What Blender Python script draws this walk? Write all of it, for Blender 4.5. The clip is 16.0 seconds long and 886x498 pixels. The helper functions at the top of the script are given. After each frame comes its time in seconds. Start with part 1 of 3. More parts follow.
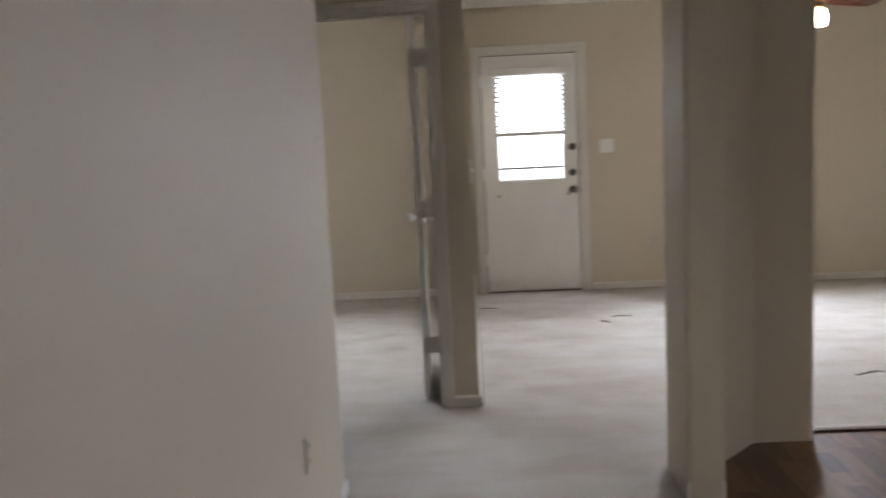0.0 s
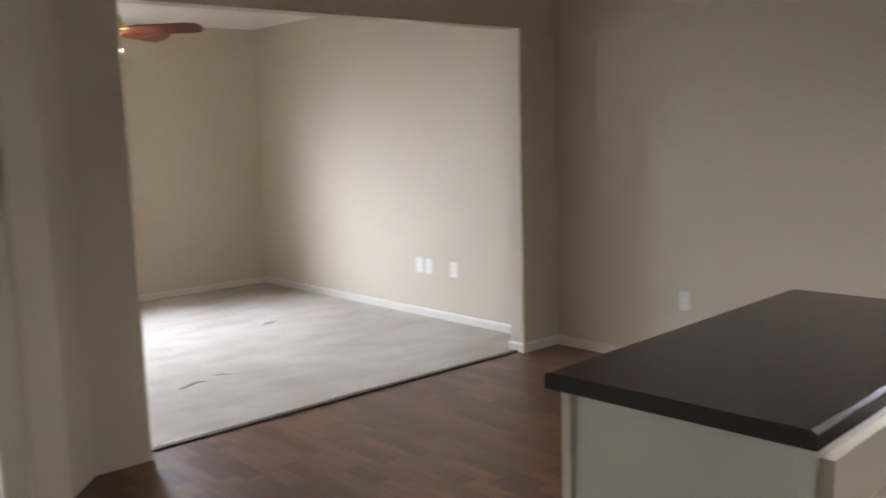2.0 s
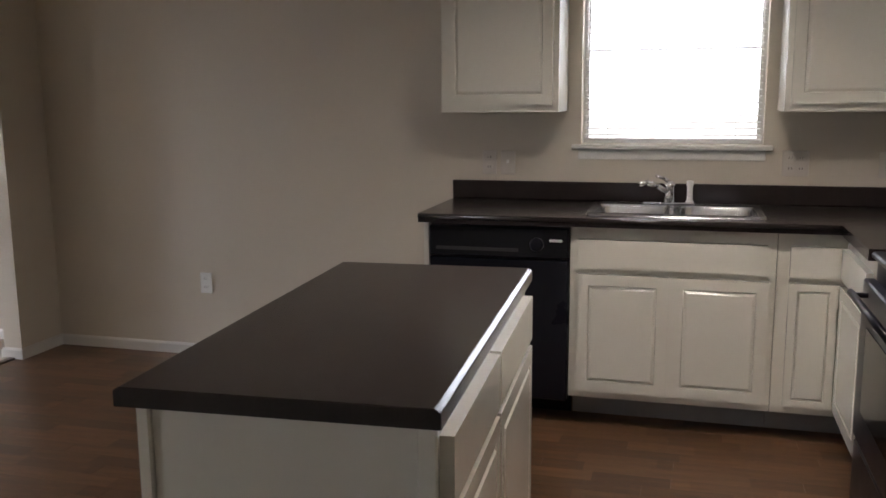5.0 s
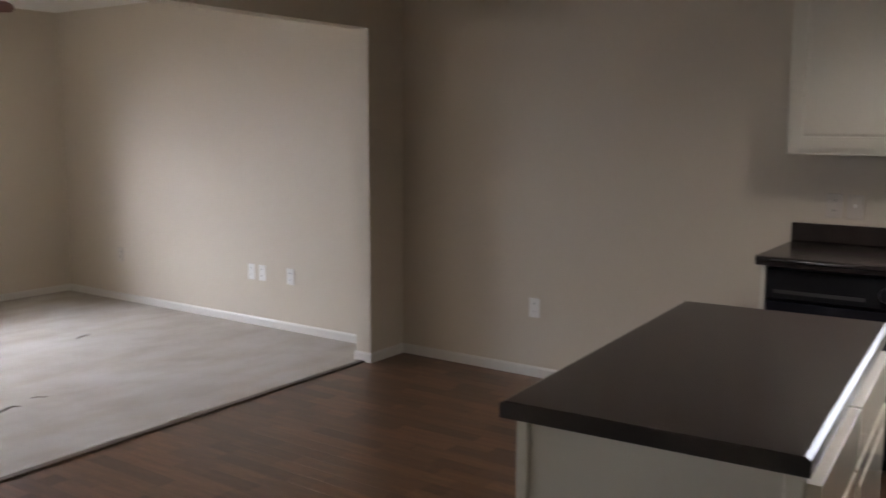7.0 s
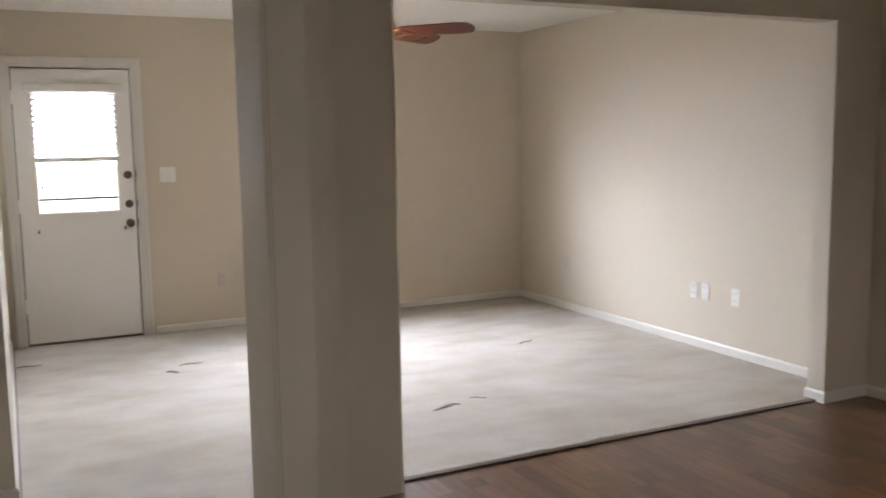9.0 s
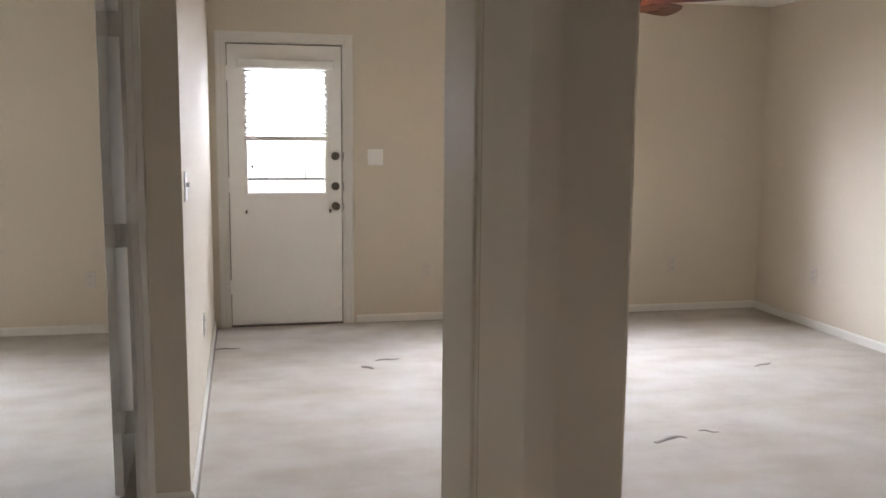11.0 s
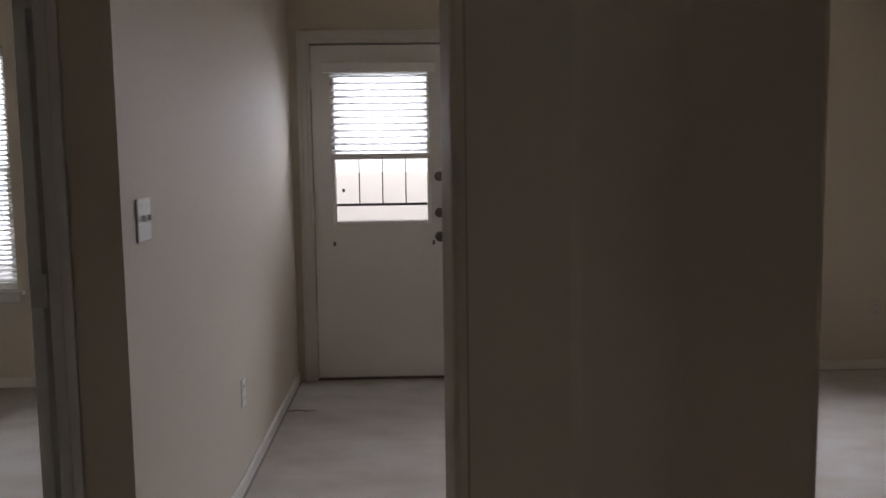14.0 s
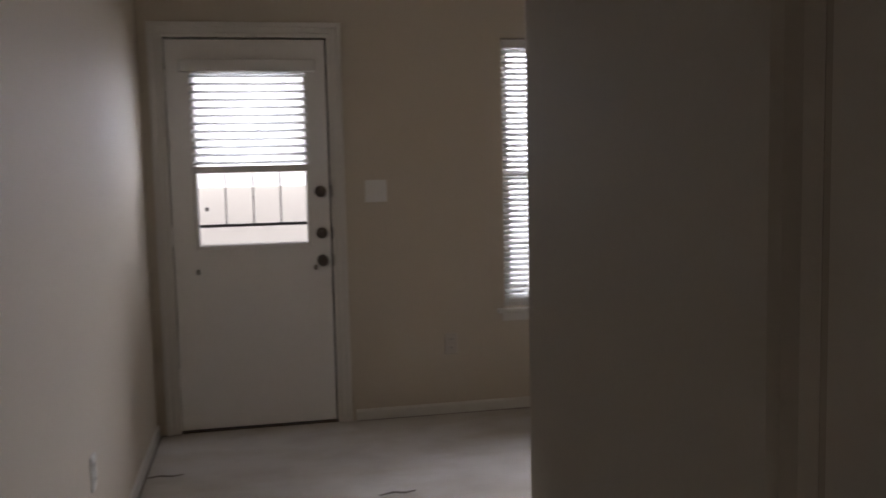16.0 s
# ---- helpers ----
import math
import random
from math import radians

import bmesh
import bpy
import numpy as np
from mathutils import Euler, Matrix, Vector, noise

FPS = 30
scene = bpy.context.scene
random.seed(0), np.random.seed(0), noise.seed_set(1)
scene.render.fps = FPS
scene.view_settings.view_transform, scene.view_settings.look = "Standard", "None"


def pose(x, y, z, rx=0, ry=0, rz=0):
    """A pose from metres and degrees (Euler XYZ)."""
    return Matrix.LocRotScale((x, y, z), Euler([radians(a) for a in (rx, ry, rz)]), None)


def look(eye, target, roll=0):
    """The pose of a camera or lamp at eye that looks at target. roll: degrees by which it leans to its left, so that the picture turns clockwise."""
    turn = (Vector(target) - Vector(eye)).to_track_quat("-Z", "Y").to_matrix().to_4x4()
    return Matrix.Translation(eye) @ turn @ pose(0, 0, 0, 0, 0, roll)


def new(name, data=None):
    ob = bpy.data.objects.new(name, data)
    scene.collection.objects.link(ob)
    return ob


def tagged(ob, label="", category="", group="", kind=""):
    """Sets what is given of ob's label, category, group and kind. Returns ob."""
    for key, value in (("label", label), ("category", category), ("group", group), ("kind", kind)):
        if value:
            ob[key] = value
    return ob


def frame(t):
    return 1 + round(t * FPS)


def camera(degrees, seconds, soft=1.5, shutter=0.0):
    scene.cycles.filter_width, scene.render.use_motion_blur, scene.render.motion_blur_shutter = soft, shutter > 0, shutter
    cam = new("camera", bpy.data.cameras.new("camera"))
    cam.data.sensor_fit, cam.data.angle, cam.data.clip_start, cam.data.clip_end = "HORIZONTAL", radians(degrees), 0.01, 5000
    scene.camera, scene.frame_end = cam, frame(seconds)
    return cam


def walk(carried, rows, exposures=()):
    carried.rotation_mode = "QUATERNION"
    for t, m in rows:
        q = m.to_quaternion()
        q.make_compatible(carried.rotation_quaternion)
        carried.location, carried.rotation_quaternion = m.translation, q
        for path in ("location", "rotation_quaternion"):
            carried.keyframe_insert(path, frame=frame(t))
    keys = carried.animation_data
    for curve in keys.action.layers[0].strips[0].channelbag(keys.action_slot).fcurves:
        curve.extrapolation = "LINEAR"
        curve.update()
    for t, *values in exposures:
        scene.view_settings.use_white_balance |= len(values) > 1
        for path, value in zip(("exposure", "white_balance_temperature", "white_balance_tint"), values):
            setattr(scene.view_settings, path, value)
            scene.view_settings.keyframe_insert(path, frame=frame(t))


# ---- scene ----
cam = camera(52.8, 16.0, soft=1.6, shutter=0.4)
PATH = [
    (0, (-0.004, -7.699, 1.456), (-0.07, -5.718, 1.188), -2.7),
    (0.5, (-0.046, -7.591, 1.456), (0.278, -5.638, 1.169), -2.4),
    (1, (-0.038, -7.632, 1.494), (0.64, -5.776, 1.195), -2.2),
    (1.5, (-0.068, -7.724, 1.467), (0.932, -6.016, 1.188), -1.9),
    (2, (-0.127, -7.668, 1.477), (1.192, -6.189, 1.205), -1.7),
    (2.5, (-0.133, -7.586, 1.486), (1.447, -6.392, 1.207), -1.7),
    (3, (-0.116, -7.438, 1.484), (1.665, -6.58, 1.183), -0.7),
    (3.5, (-0.032, -7.347, 1.443), (1.855, -6.769, 1.114), -0.5),
    (3.7, (0.002, -7.339, 1.433), (1.909, -6.843, 1.092), -0.5),
    (6, (-0.045, -7.372, 1.447), (1.808, -6.69, 1.126), -0.1),
    (6.3, (-0.085, -7.332, 1.448), (1.712, -6.509, 1.139), -0.4),
    (6.5, (-0.13, -7.293, 1.454), (1.627, -6.384, 1.157), 0.4),
    (7, (-0.217, -7.293, 1.495), (1.406, -6.159, 1.219), 0.2),
    (7.5, (-0.247, -7.275, 1.522), (1.235, -5.955, 1.269), -0.3),
    (8, (-0.133, -7.302, 1.502), (1.129, -5.767, 1.273), -0.3),
    (8.5, (-0.012, -7.316, 1.489), (1.026, -5.622, 1.258), -0.9),
    (9, (0.051, -7.165, 1.478), (0.92, -5.38, 1.235), -0.9),
    (9.5, (0.06, -7.015, 1.464), (0.792, -5.17, 1.211), -0.6),
    (10, (0.08, -6.892, 1.465), (0.694, -5.007, 1.2), -0.3),
    (10.2, (0.094, -6.833, 1.463), (0.668, -4.936, 1.195), -0.1),
    (12.5, (0.537, -5.928, 1.402), (0.767, -3.956, 1.159), 0.7),
    (13, (0.633, -5.699, 1.395), (0.792, -3.719, 1.162), 0.3),
    (13.5, (0.741, -5.537, 1.392), (0.82, -3.551, 1.17), -0.7),
    (14, (0.735, -5.414, 1.39), (0.796, -3.426, 1.176), -0.8),
    (14.5, (0.629, -5.221, 1.388), (0.729, -3.233, 1.186), -0.3),
    (15, (0.564, -5.067, 1.386), (0.694, -3.079, 1.197), 0.0),
    (15.5, (0.545, -4.891, 1.382), (0.74, -2.909, 1.199), -0.4),
    (16, (0.575, -4.742, 1.38), (0.97, -2.791, 1.19), -1.3),
]
EXPOSE = [(0.0, -0.31, 6410, 15), (0.5, 0.09, 6410, 15), (1.5, 0.09, 6360, 15), (2.0, 0.02, 6410, 15), (2.5, -0.41, 6460, 14), (3.5, -0.61, 6560, 16),
          (6.0, -0.51, 6510, 18), (7.0, -0.61, 6510, 18), (7.5, -0.46, 6500, 18), (8.0, 0.02, 6500, 17), (8.5, 0.14, 6500, 16), (9.0, 0.02, 6500, 16),
          (10.0, 0.19, 6500, 16), (12.5, -1.13, 6610, 19), (13.0, -1.58, 6560, 20), (14.5, -1.83, 6610, 20), (16.0, -1.9, 6660, 21)]
walk(cam, [(t, look(eye, target, roll)) for t, eye, target, roll in PATH], EXPOSE)

# ---- world, sun and window light ----
world = bpy.data.worlds.new("overcast_sky")
scene.world = world
world.use_nodes = True
wt = world.node_tree
sky = wt.nodes.new("ShaderNodeTexSky")
sky.sky_type, sky.sun_disc = "NISHITA", False
sky.sun_elevation, sky.sun_rotation = radians(58), radians(200)
sky.dust_density = 4.0
wt.nodes["Background"].inputs["Strength"].default_value = 0.15
wt.links.new(sky.outputs["Color"], wt.nodes["Background"].inputs["Color"])

sun = new("sun", bpy.data.lights.new("sun", "SUN"))
sun.data.energy, sun.data.angle, sun.data.color = 5.0, radians(2), (1.0, 0.95, 0.88)
sun.rotation_euler = (radians(32), 0, radians(-20))


def window_lamp(name, m, w, h, power, color=(0.79, 0.88, 1.0)):
    """Sky light that stands in the opening of a window."""
    ob = new(name, bpy.data.lights.new(name, "AREA"))
    ob.data.shape, ob.data.size, ob.data.size_y = "RECTANGLE", w, h
    ob.data.energy, ob.data.color = power, color
    ob.matrix_world = m
    return ob


window_lamp("sky_light", look((2.335, 0.36, 1.36), (2.42, -1.0, 1.30)), 0.98, 1.45, 385)
window_lamp("sky_light", look((0.535, 0.085, 1.62), (0.535, -1.0, 1.62)), 0.52, 0.46, 30)
window_lamp("sky_light", look((-2.13, 0.36, 1.40), (-1.90, -1.0, 1.05)), 0.98, 1.45, 270)
window_lamp("sky_light", look((4.74, -7.255, 1.85), (3.6, -7.255, 1.15)), 0.9, 0.9, 30)

# ---- materials ----


def nodes_of(name):
    m = bpy.data.materials.new(name)
    m.use_nodes = True
    nt = m.node_tree
    return m, nt, nt.nodes["Principled BSDF"]


def paint(name, a, b, rough=0.5, metal=0.0, big=1.5, fine=60.0, bump=0.05, spread=0.5, rough_var=0.1,
          stretch=(1, 1, 1), spec=0.5, vary=0.0, strip=0.0):
    """A surface with two scales of tone, fine relief and uneven gloss."""
    m, nt, p = nodes_of(name)
    tc = nt.nodes.new("ShaderNodeTexCoord")
    mp = nt.nodes.new("ShaderNodeMapping")
    mp.inputs["Scale"].default_value = stretch
    nt.links.new(tc.outputs["Object"], mp.inputs["Vector"])
    n1 = nt.nodes.new("ShaderNodeTexNoise")
    n1.inputs["Scale"].default_value, n1.inputs["Detail"].default_value = big, 4
    n2 = nt.nodes.new("ShaderNodeTexNoise")
    n2.inputs["Scale"].default_value, n2.inputs["Detail"].default_value = fine, 3
    for n in (n1, n2):
        nt.links.new(mp.outputs["Vector"], n.inputs["Vector"])
    mixf = nt.nodes.new("ShaderNodeMath")
    mixf.operation = "MULTIPLY_ADD"
    mixf.inputs[1].default_value, mixf.inputs[2].default_value = spread, (1 - spread) / 2
    nt.links.new(n1.outputs["Fac"], mixf.inputs[0])
    add = nt.nodes.new("ShaderNodeMath")
    add.operation = "MULTIPLY_ADD"
    add.inputs[1].default_value = spread * 0.5
    nt.links.new(n2.outputs["Fac"], add.inputs[0])
    nt.links.new(mixf.outputs[0], add.inputs[2])
    ramp = nt.nodes.new("ShaderNodeMix")
    ramp.data_type = "RGBA"
    ramp.inputs["A"].default_value, ramp.inputs["B"].default_value = (*a, 1), (*b, 1)
    nt.links.new(add.outputs[0], ramp.inputs["Factor"])
    color = ramp.outputs["Result"]
    if vary:
        info = nt.nodes.new("ShaderNodeObjectInfo")
        hsv = nt.nodes.new("ShaderNodeHueSaturation")
        mr = nt.nodes.new("ShaderNodeMapRange")
        mr.inputs["To Min"].default_value, mr.inputs["To Max"].default_value = 1 - vary, 1 + vary
        tone = info.outputs["Random"]
        if strip:
            sep = nt.nodes.new("ShaderNodeSeparateXYZ")
            nt.links.new(tc.outputs["Object"], sep.inputs[0])
            shift = nt.nodes.new("ShaderNodeMath")
            shift.operation, shift.inputs[1].default_value = "MULTIPLY", 7.0
            nt.links.new(tone, shift.inputs[0])
            cut = nt.nodes.new("ShaderNodeMath")
            cut.operation, cut.inputs[1].default_value = "MULTIPLY_ADD", 1 / strip
            nt.links.new(sep.outputs["Y"], cut.inputs[0])
            nt.links.new(shift.outputs[0], cut.inputs[2])
            whole = nt.nodes.new("ShaderNodeMath")
            whole.operation = "FLOOR"
            nt.links.new(cut.outputs[0], whole.inputs[0])
            both = nt.nodes.new("ShaderNodeCombineXYZ")
            nt.links.new(whole.outputs[0], both.inputs["X"])
            nt.links.new(tone, both.inputs["Y"])
            white = nt.nodes.new("ShaderNodeTexWhiteNoise")
            nt.links.new(both.outputs[0], white.inputs["Vector"])
            tone = white.outputs["Value"]
        nt.links.new(tone, mr.inputs["Value"])
        nt.links.new(mr.outputs["Result"], hsv.inputs["Value"])
        nt.links.new(color, hsv.inputs["Color"])
        color = hsv.outputs["Color"]
    nt.links.new(color, p.inputs["Base Color"])
    rr = nt.nodes.new("ShaderNodeMapRange")
    rr.inputs["To Min"].default_value, rr.inputs["To Max"].default_value = rough - rough_var, rough + rough_var
    nt.links.new(n1.outputs["Fac"], rr.inputs["Value"])
    nt.links.new(rr.outputs["Result"], p.inputs["Roughness"])
    p.inputs["Metallic"].default_value = metal
    p.inputs["Specular IOR Level"].default_value = spec
    if bump:
        b2 = nt.nodes.new("ShaderNodeBump")
        b2.inputs["Strength"].default_value, b2.inputs["Distance"].default_value = bump, 0.01
        nt.links.new(n2.outputs["Fac"], b2.inputs["Height"])
        nt.links.new(b2.outputs["Normal"], p.inputs["Normal"])
    return m


WALL = paint("beige_wall_paint", (0.530, 0.468, 0.376), (0.600, 0.535, 0.438), 0.6, big=0.8, fine=170, bump=0.03, spec=0.3)
CEIL = paint("ceiling_paint", (0.74, 0.71, 0.65), (0.80, 0.77, 0.71), 0.8, big=1.0, fine=90, bump=0.25, spec=0.2)
TRIM = paint("white_trim_paint", (0.61, 0.585, 0.535), (0.69, 0.665, 0.615), 0.35, big=2.5, fine=50, bump=0.02)
DOORP = paint("white_door_paint", (0.72, 0.70, 0.665), (0.86, 0.845, 0.815), 0.38, big=3.0, fine=50, bump=0.03)
CABP = paint("cream_cabinet_paint", (0.66, 0.63, 0.54), (0.74, 0.71, 0.62), 0.21, big=3.0, fine=45, bump=0.015, rough_var=0.05)
CABP.node_tree.nodes["Principled BSDF"].inputs["Coat Weight"].default_value = 0.7
CABP.node_tree.nodes["Principled BSDF"].inputs["Coat Roughness"].default_value = 0.10
LAMI = paint("dark_laminate", (0.013, 0.010, 0.0095), (0.028, 0.021, 0.020), 0.20, big=9, fine=140, bump=0.0, spread=0.9, rough_var=0.0, spec=0.45)
BLACK = paint("black_enamel", (0.004, 0.004, 0.007), (0.008, 0.008, 0.012), 0.3, big=4, fine=80, bump=0.0, spec=0.2)
BLACKM = paint("black_plastic", (0.006, 0.006, 0.008), (0.011, 0.011, 0.013), 0.45, big=4, fine=80, bump=0.03, spec=0.15)
GLASSB = paint("black_oven_glass", (0.004, 0.004, 0.004), (0.008, 0.008, 0.008), 0.08, big=3, fine=60, bump=0.0, rough_var=0.04)
STEEL = paint("brushed_steel", (0.40, 0.40, 0.41), (0.52, 0.52, 0.53), 0.22, metal=1.0, big=3, fine=60, bump=0.0)
CHROME = paint("chrome", (0.70, 0.70, 0.72), (0.80, 0.80, 0.82), 0.12, metal=1.0, big=5, fine=60, bump=0.0, rough_var=0.05)
BRASS = paint("dulled_bronze", (0.08, 0.065, 0.055), (0.16, 0.135, 0.115), 0.35, metal=1.0, big=14, fine=90, bump=0.03)
PLAST = paint("white_plastic", (0.72, 0.71, 0.68), (0.80, 0.79, 0.76), 0.4, big=9, fine=60, bump=0.0)
ALMOND = paint("almond_plastic", (0.50, 0.45, 0.39), (0.56, 0.51, 0.45), 0.4, big=9, fine=60, bump=0.0)
DARK = paint("dark_slot", (0.02, 0.02, 0.02), (0.03, 0.03, 0.03), 0.6, big=9, fine=60, bump=0.0)
TOE = paint("grey_vinyl_toe_kick", (0.27, 0.26, 0.25), (0.36, 0.35, 0.34), 0.45, big=4, fine=80, bump=0.03)
FANW = paint("red_mahogany", (0.035, 0.009, 0.006), (0.11, 0.028, 0.014), 0.3, big=3, fine=30, bump=0.03, stretch=(1, 9, 9), spread=0.8)
FANM = paint("aged_brass", (0.30, 0.19, 0.09), (0.42, 0.28, 0.14), 0.3, metal=1.0, big=8, fine=80, bump=0.02)
STRIP = paint("dark_transition_strip", (0.050, 0.030, 0.019), (0.090, 0.055, 0.036), 0.4, big=6, fine=60, bump=0.05, stretch=(1, 8, 8))
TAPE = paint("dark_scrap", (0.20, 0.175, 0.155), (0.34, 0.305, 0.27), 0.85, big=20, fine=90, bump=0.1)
IRON = paint("dark_iron", (0.02, 0.02, 0.02), (0.04, 0.04, 0.04), 0.5, big=8, fine=80, bump=0.05)
CONC = paint("pale_concrete", (0.72, 0.70, 0.64), (0.82, 0.80, 0.74), 0.85, big=0.7, fine=30, bump=0.2)

WOOD = paint("brown_laminate_plank", (0.024, 0.012, 0.006), (0.146, 0.078, 0.042), 0.36, big=3.0, fine=20, bump=0.03,
             stretch=(11, 1.1, 11), spread=1.25, vary=0.33, strip=0.31, rough_var=0.05, spec=0.35)


def carpet_material():
    m, nt, p = nodes_of("worn_cream_carpet")
    tc = nt.nodes.new("ShaderNodeTexCoord")
    layers = []
    for scale, detail in ((1.1, 5), (4.5, 4), (260.0, 2)):
        n = nt.nodes.new("ShaderNodeTexNoise")
        n.inputs["Scale"].default_value, n.inputs["Detail"].default_value = scale, detail
        nt.links.new(tc.outputs["Object"], n.inputs["Vector"])
        layers.append(n)
    ramp = nt.nodes.new("ShaderNodeValToRGB")
    ramp.color_ramp.elements[0].position, ramp.color_ramp.elements[0].color = 0.30, (0.595, 0.552, 0.490, 1)
    ramp.color_ramp.elements[1].position, ramp.color_ramp.elements[1].color = 0.62, (0.71, 0.675, 0.622, 1)
    nt.links.new(layers[0].outputs["Fac"], ramp.inputs["Fac"])
    mul = nt.nodes.new("ShaderNodeMix")
    mul.data_type, mul.blend_type = "RGBA", "MULTIPLY"
    mul.inputs["Factor"].default_value = 0.22
    r2 = nt.nodes.new("ShaderNodeValToRGB")
    r2.color_ramp.elements[0].position, r2.color_ramp.elements[0].color = 0.32, (0.66, 0.62, 0.56, 1)
    r2.color_ramp.elements[1].position = 0.55
    nt.links.new(layers[1].outputs["Fac"], r2.inputs["Fac"])
    nt.links.new(ramp.outputs["Color"], mul.inputs["A"])
    nt.links.new(r2.outputs["Color"], mul.inputs["B"])
    m2 = nt.nodes.new("ShaderNodeMix")
    m2.data_type, m2.blend_type = "RGBA", "MULTIPLY"
    m2.inputs["Factor"].default_value = 0.35
    nt.links.new(mul.outputs["Result"], m2.inputs["A"])
    nt.links.new(layers[2].outputs["Fac"], m2.inputs["B"])
    mp = nt.nodes.new("ShaderNodeMapping")
    mp.inputs["Scale"].default_value, mp.inputs["Rotation"].default_value = (1.6, 4.5, 1.0), (0, 0, radians(14))
    nt.links.new(tc.outputs["Object"], mp.inputs["Vector"])
    wear = nt.nodes.new("ShaderNodeTexNoise")
    wear.inputs["Scale"].default_value, wear.inputs["Detail"].default_value = 1.0, 6
    nt.links.new(mp.outputs["Vector"], wear.inputs["Vector"])
    r3 = nt.nodes.new("ShaderNodeValToRGB")
    r3.color_ramp.elements[0].position, r3.color_ramp.elements[0].color = 0.36, (0.82, 0.76, 0.64, 1)
    r3.color_ramp.elements[1].position = 0.56
    nt.links.new(wear.outputs["Fac"], r3.inputs["Fac"])
    m3 = nt.nodes.new("ShaderNodeMix")
    m3.data_type, m3.blend_type = "RGBA", "MULTIPLY"
    m3.inputs["Factor"].default_value = 0.42
    nt.links.new(m2.outputs["Result"], m3.inputs["A"])
    nt.links.new(r3.outputs["Color"], m3.inputs["B"])
    nt.links.new(m3.outputs["Result"], p.inputs["Base Color"])
    p.inputs["Roughness"].default_value = 0.95
    p.inputs["Specular IOR Level"].default_value = 0.1
    b = nt.nodes.new("ShaderNodeBump")
    b.inputs["Strength"].default_value, b.inputs["Distance"].default_value = 0.6, 0.006
    nt.links.new(layers[2].outputs["Fac"], b.inputs["Height"])
    nt.links.new(b.outputs["Normal"], p.inputs["Normal"])
    return m


CARPET = carpet_material()


def glass_material():
    m, nt, p = nodes_of("window_glass")
    p.inputs["Transmission Weight"].default_value = 1.0
    p.inputs["Roughness"].default_value = 0.0
    p.inputs["IOR"].default_value = 1.02
    return m


def slat_material():
    m, nt, p = nodes_of("white_blind_slat")
    p.inputs["Base Color"].default_value = (0.85, 0.85, 0.84, 1)
    p.inputs["Roughness"].default_value = 0.45
    tr = nt.nodes.new("ShaderNodeBsdfTranslucent")
    tr.inputs["Color"].default_value = (0.88, 0.88, 0.86, 1)
    mix = nt.nodes.new("ShaderNodeMixShader")
    mix.inputs["Fac"].default_value = 0.6
    nt.links.new(p.outputs["BSDF"], mix.inputs[1])
    nt.links.new(tr.outputs["BSDF"], mix.inputs[2])
    nt.links.new(mix.outputs["Shader"], nt.nodes["Material Output"].inputs["Surface"])
    return m


def glow_material(name, color, strength):
    m, nt, p = nodes_of(name)
    p.inputs["Base Color"].default_value = (*color, 1)
    p.inputs["Emission Color"].default_value = (*color, 1)
    p.inputs["Emission Strength"].default_value = strength
    return m


GLASS, SLAT = glass_material(), slat_material()
BULB = glow_material("lit_frosted_glass", (1.0, 0.80, 0.55), 48.0)

# ---- mesh helpers ----


def bx(bm, x0, y0, z0, x1, y1, z1, bev=0.0, seg=1):
    """A box between two corners, its edges rounded by bev."""
    xs, ys, zs = sorted((x0, x1)), sorted((y0, y1)), sorted((z0, z1))
    v = [bm.verts.new((x, y, z)) for z in zs for y in ys for x in xs]
    fs = [bm.faces.new([v[i] for i in q]) for q in
          ((0, 2, 3, 1), (4, 5, 7, 6), (0, 1, 5, 4), (2, 6, 7, 3), (0, 4, 6, 2), (1, 3, 7, 5))]
    if bev:
        es = list({e for f in fs for e in f.edges})
        bmesh.ops.bevel(bm, geom=es, offset=bev, segments=seg, profile=0.5, affect="EDGES", clamp_overlap=True)
    return fs


def cyl(bm, p0, p1, r0, r1=None, n=20):
    """A round bar from p0 to p1."""
    p0, p1 = Vector(p0), Vector(p1)
    d = p1 - p0
    m = Matrix.Translation((p0 + p1) / 2) @ d.to_track_quat("Z", "Y").to_matrix().to_4x4()
    bmesh.ops.create_cone(bm, cap_ends=True, segments=n, radius1=r0, radius2=r0 if r1 is None else r1,
                          depth=d.length, matrix=m)


def lathe(bm, rings, center, axis="Z", n=24):
    """A turned shape: rings of (radius, height) about an axis through center."""
    loops = []
    for r, h in rings:
        loop = []
        for i in range(n):
            a = 2 * math.pi * i / n
            u, w = r * math.cos(a), r * math.sin(a)
            off = {"Z": (u, w, h), "Y": (u, h, w), "X": (h, u, w)}[axis]
            loop.append(bm.verts.new(Vector(center) + Vector(off)))
        loops.append(loop)
    for a, b in zip(loops, loops[1:]):
        for i in range(n):
            bm.faces.new((a[i], a[(i + 1) % n], b[(i + 1) % n], b[i]))
    bm.faces.new(loops[0])
    bm.faces.new(loops[-1])


def prism(bm, pts, z0, z1):
    """A flat outline raised from z0 to z1."""
    a = [bm.verts.new((x, y, z0)) for x, y in pts]
    b = [bm.verts.new((x, y, z1)) for x, y in pts]
    n = len(pts)
    for i in range(n):
        bm.faces.new((a[i], a[(i + 1) % n], b[(i + 1) % n], b[i]))
    bm.faces.new(a[::-1])
    bm.faces.new(b)


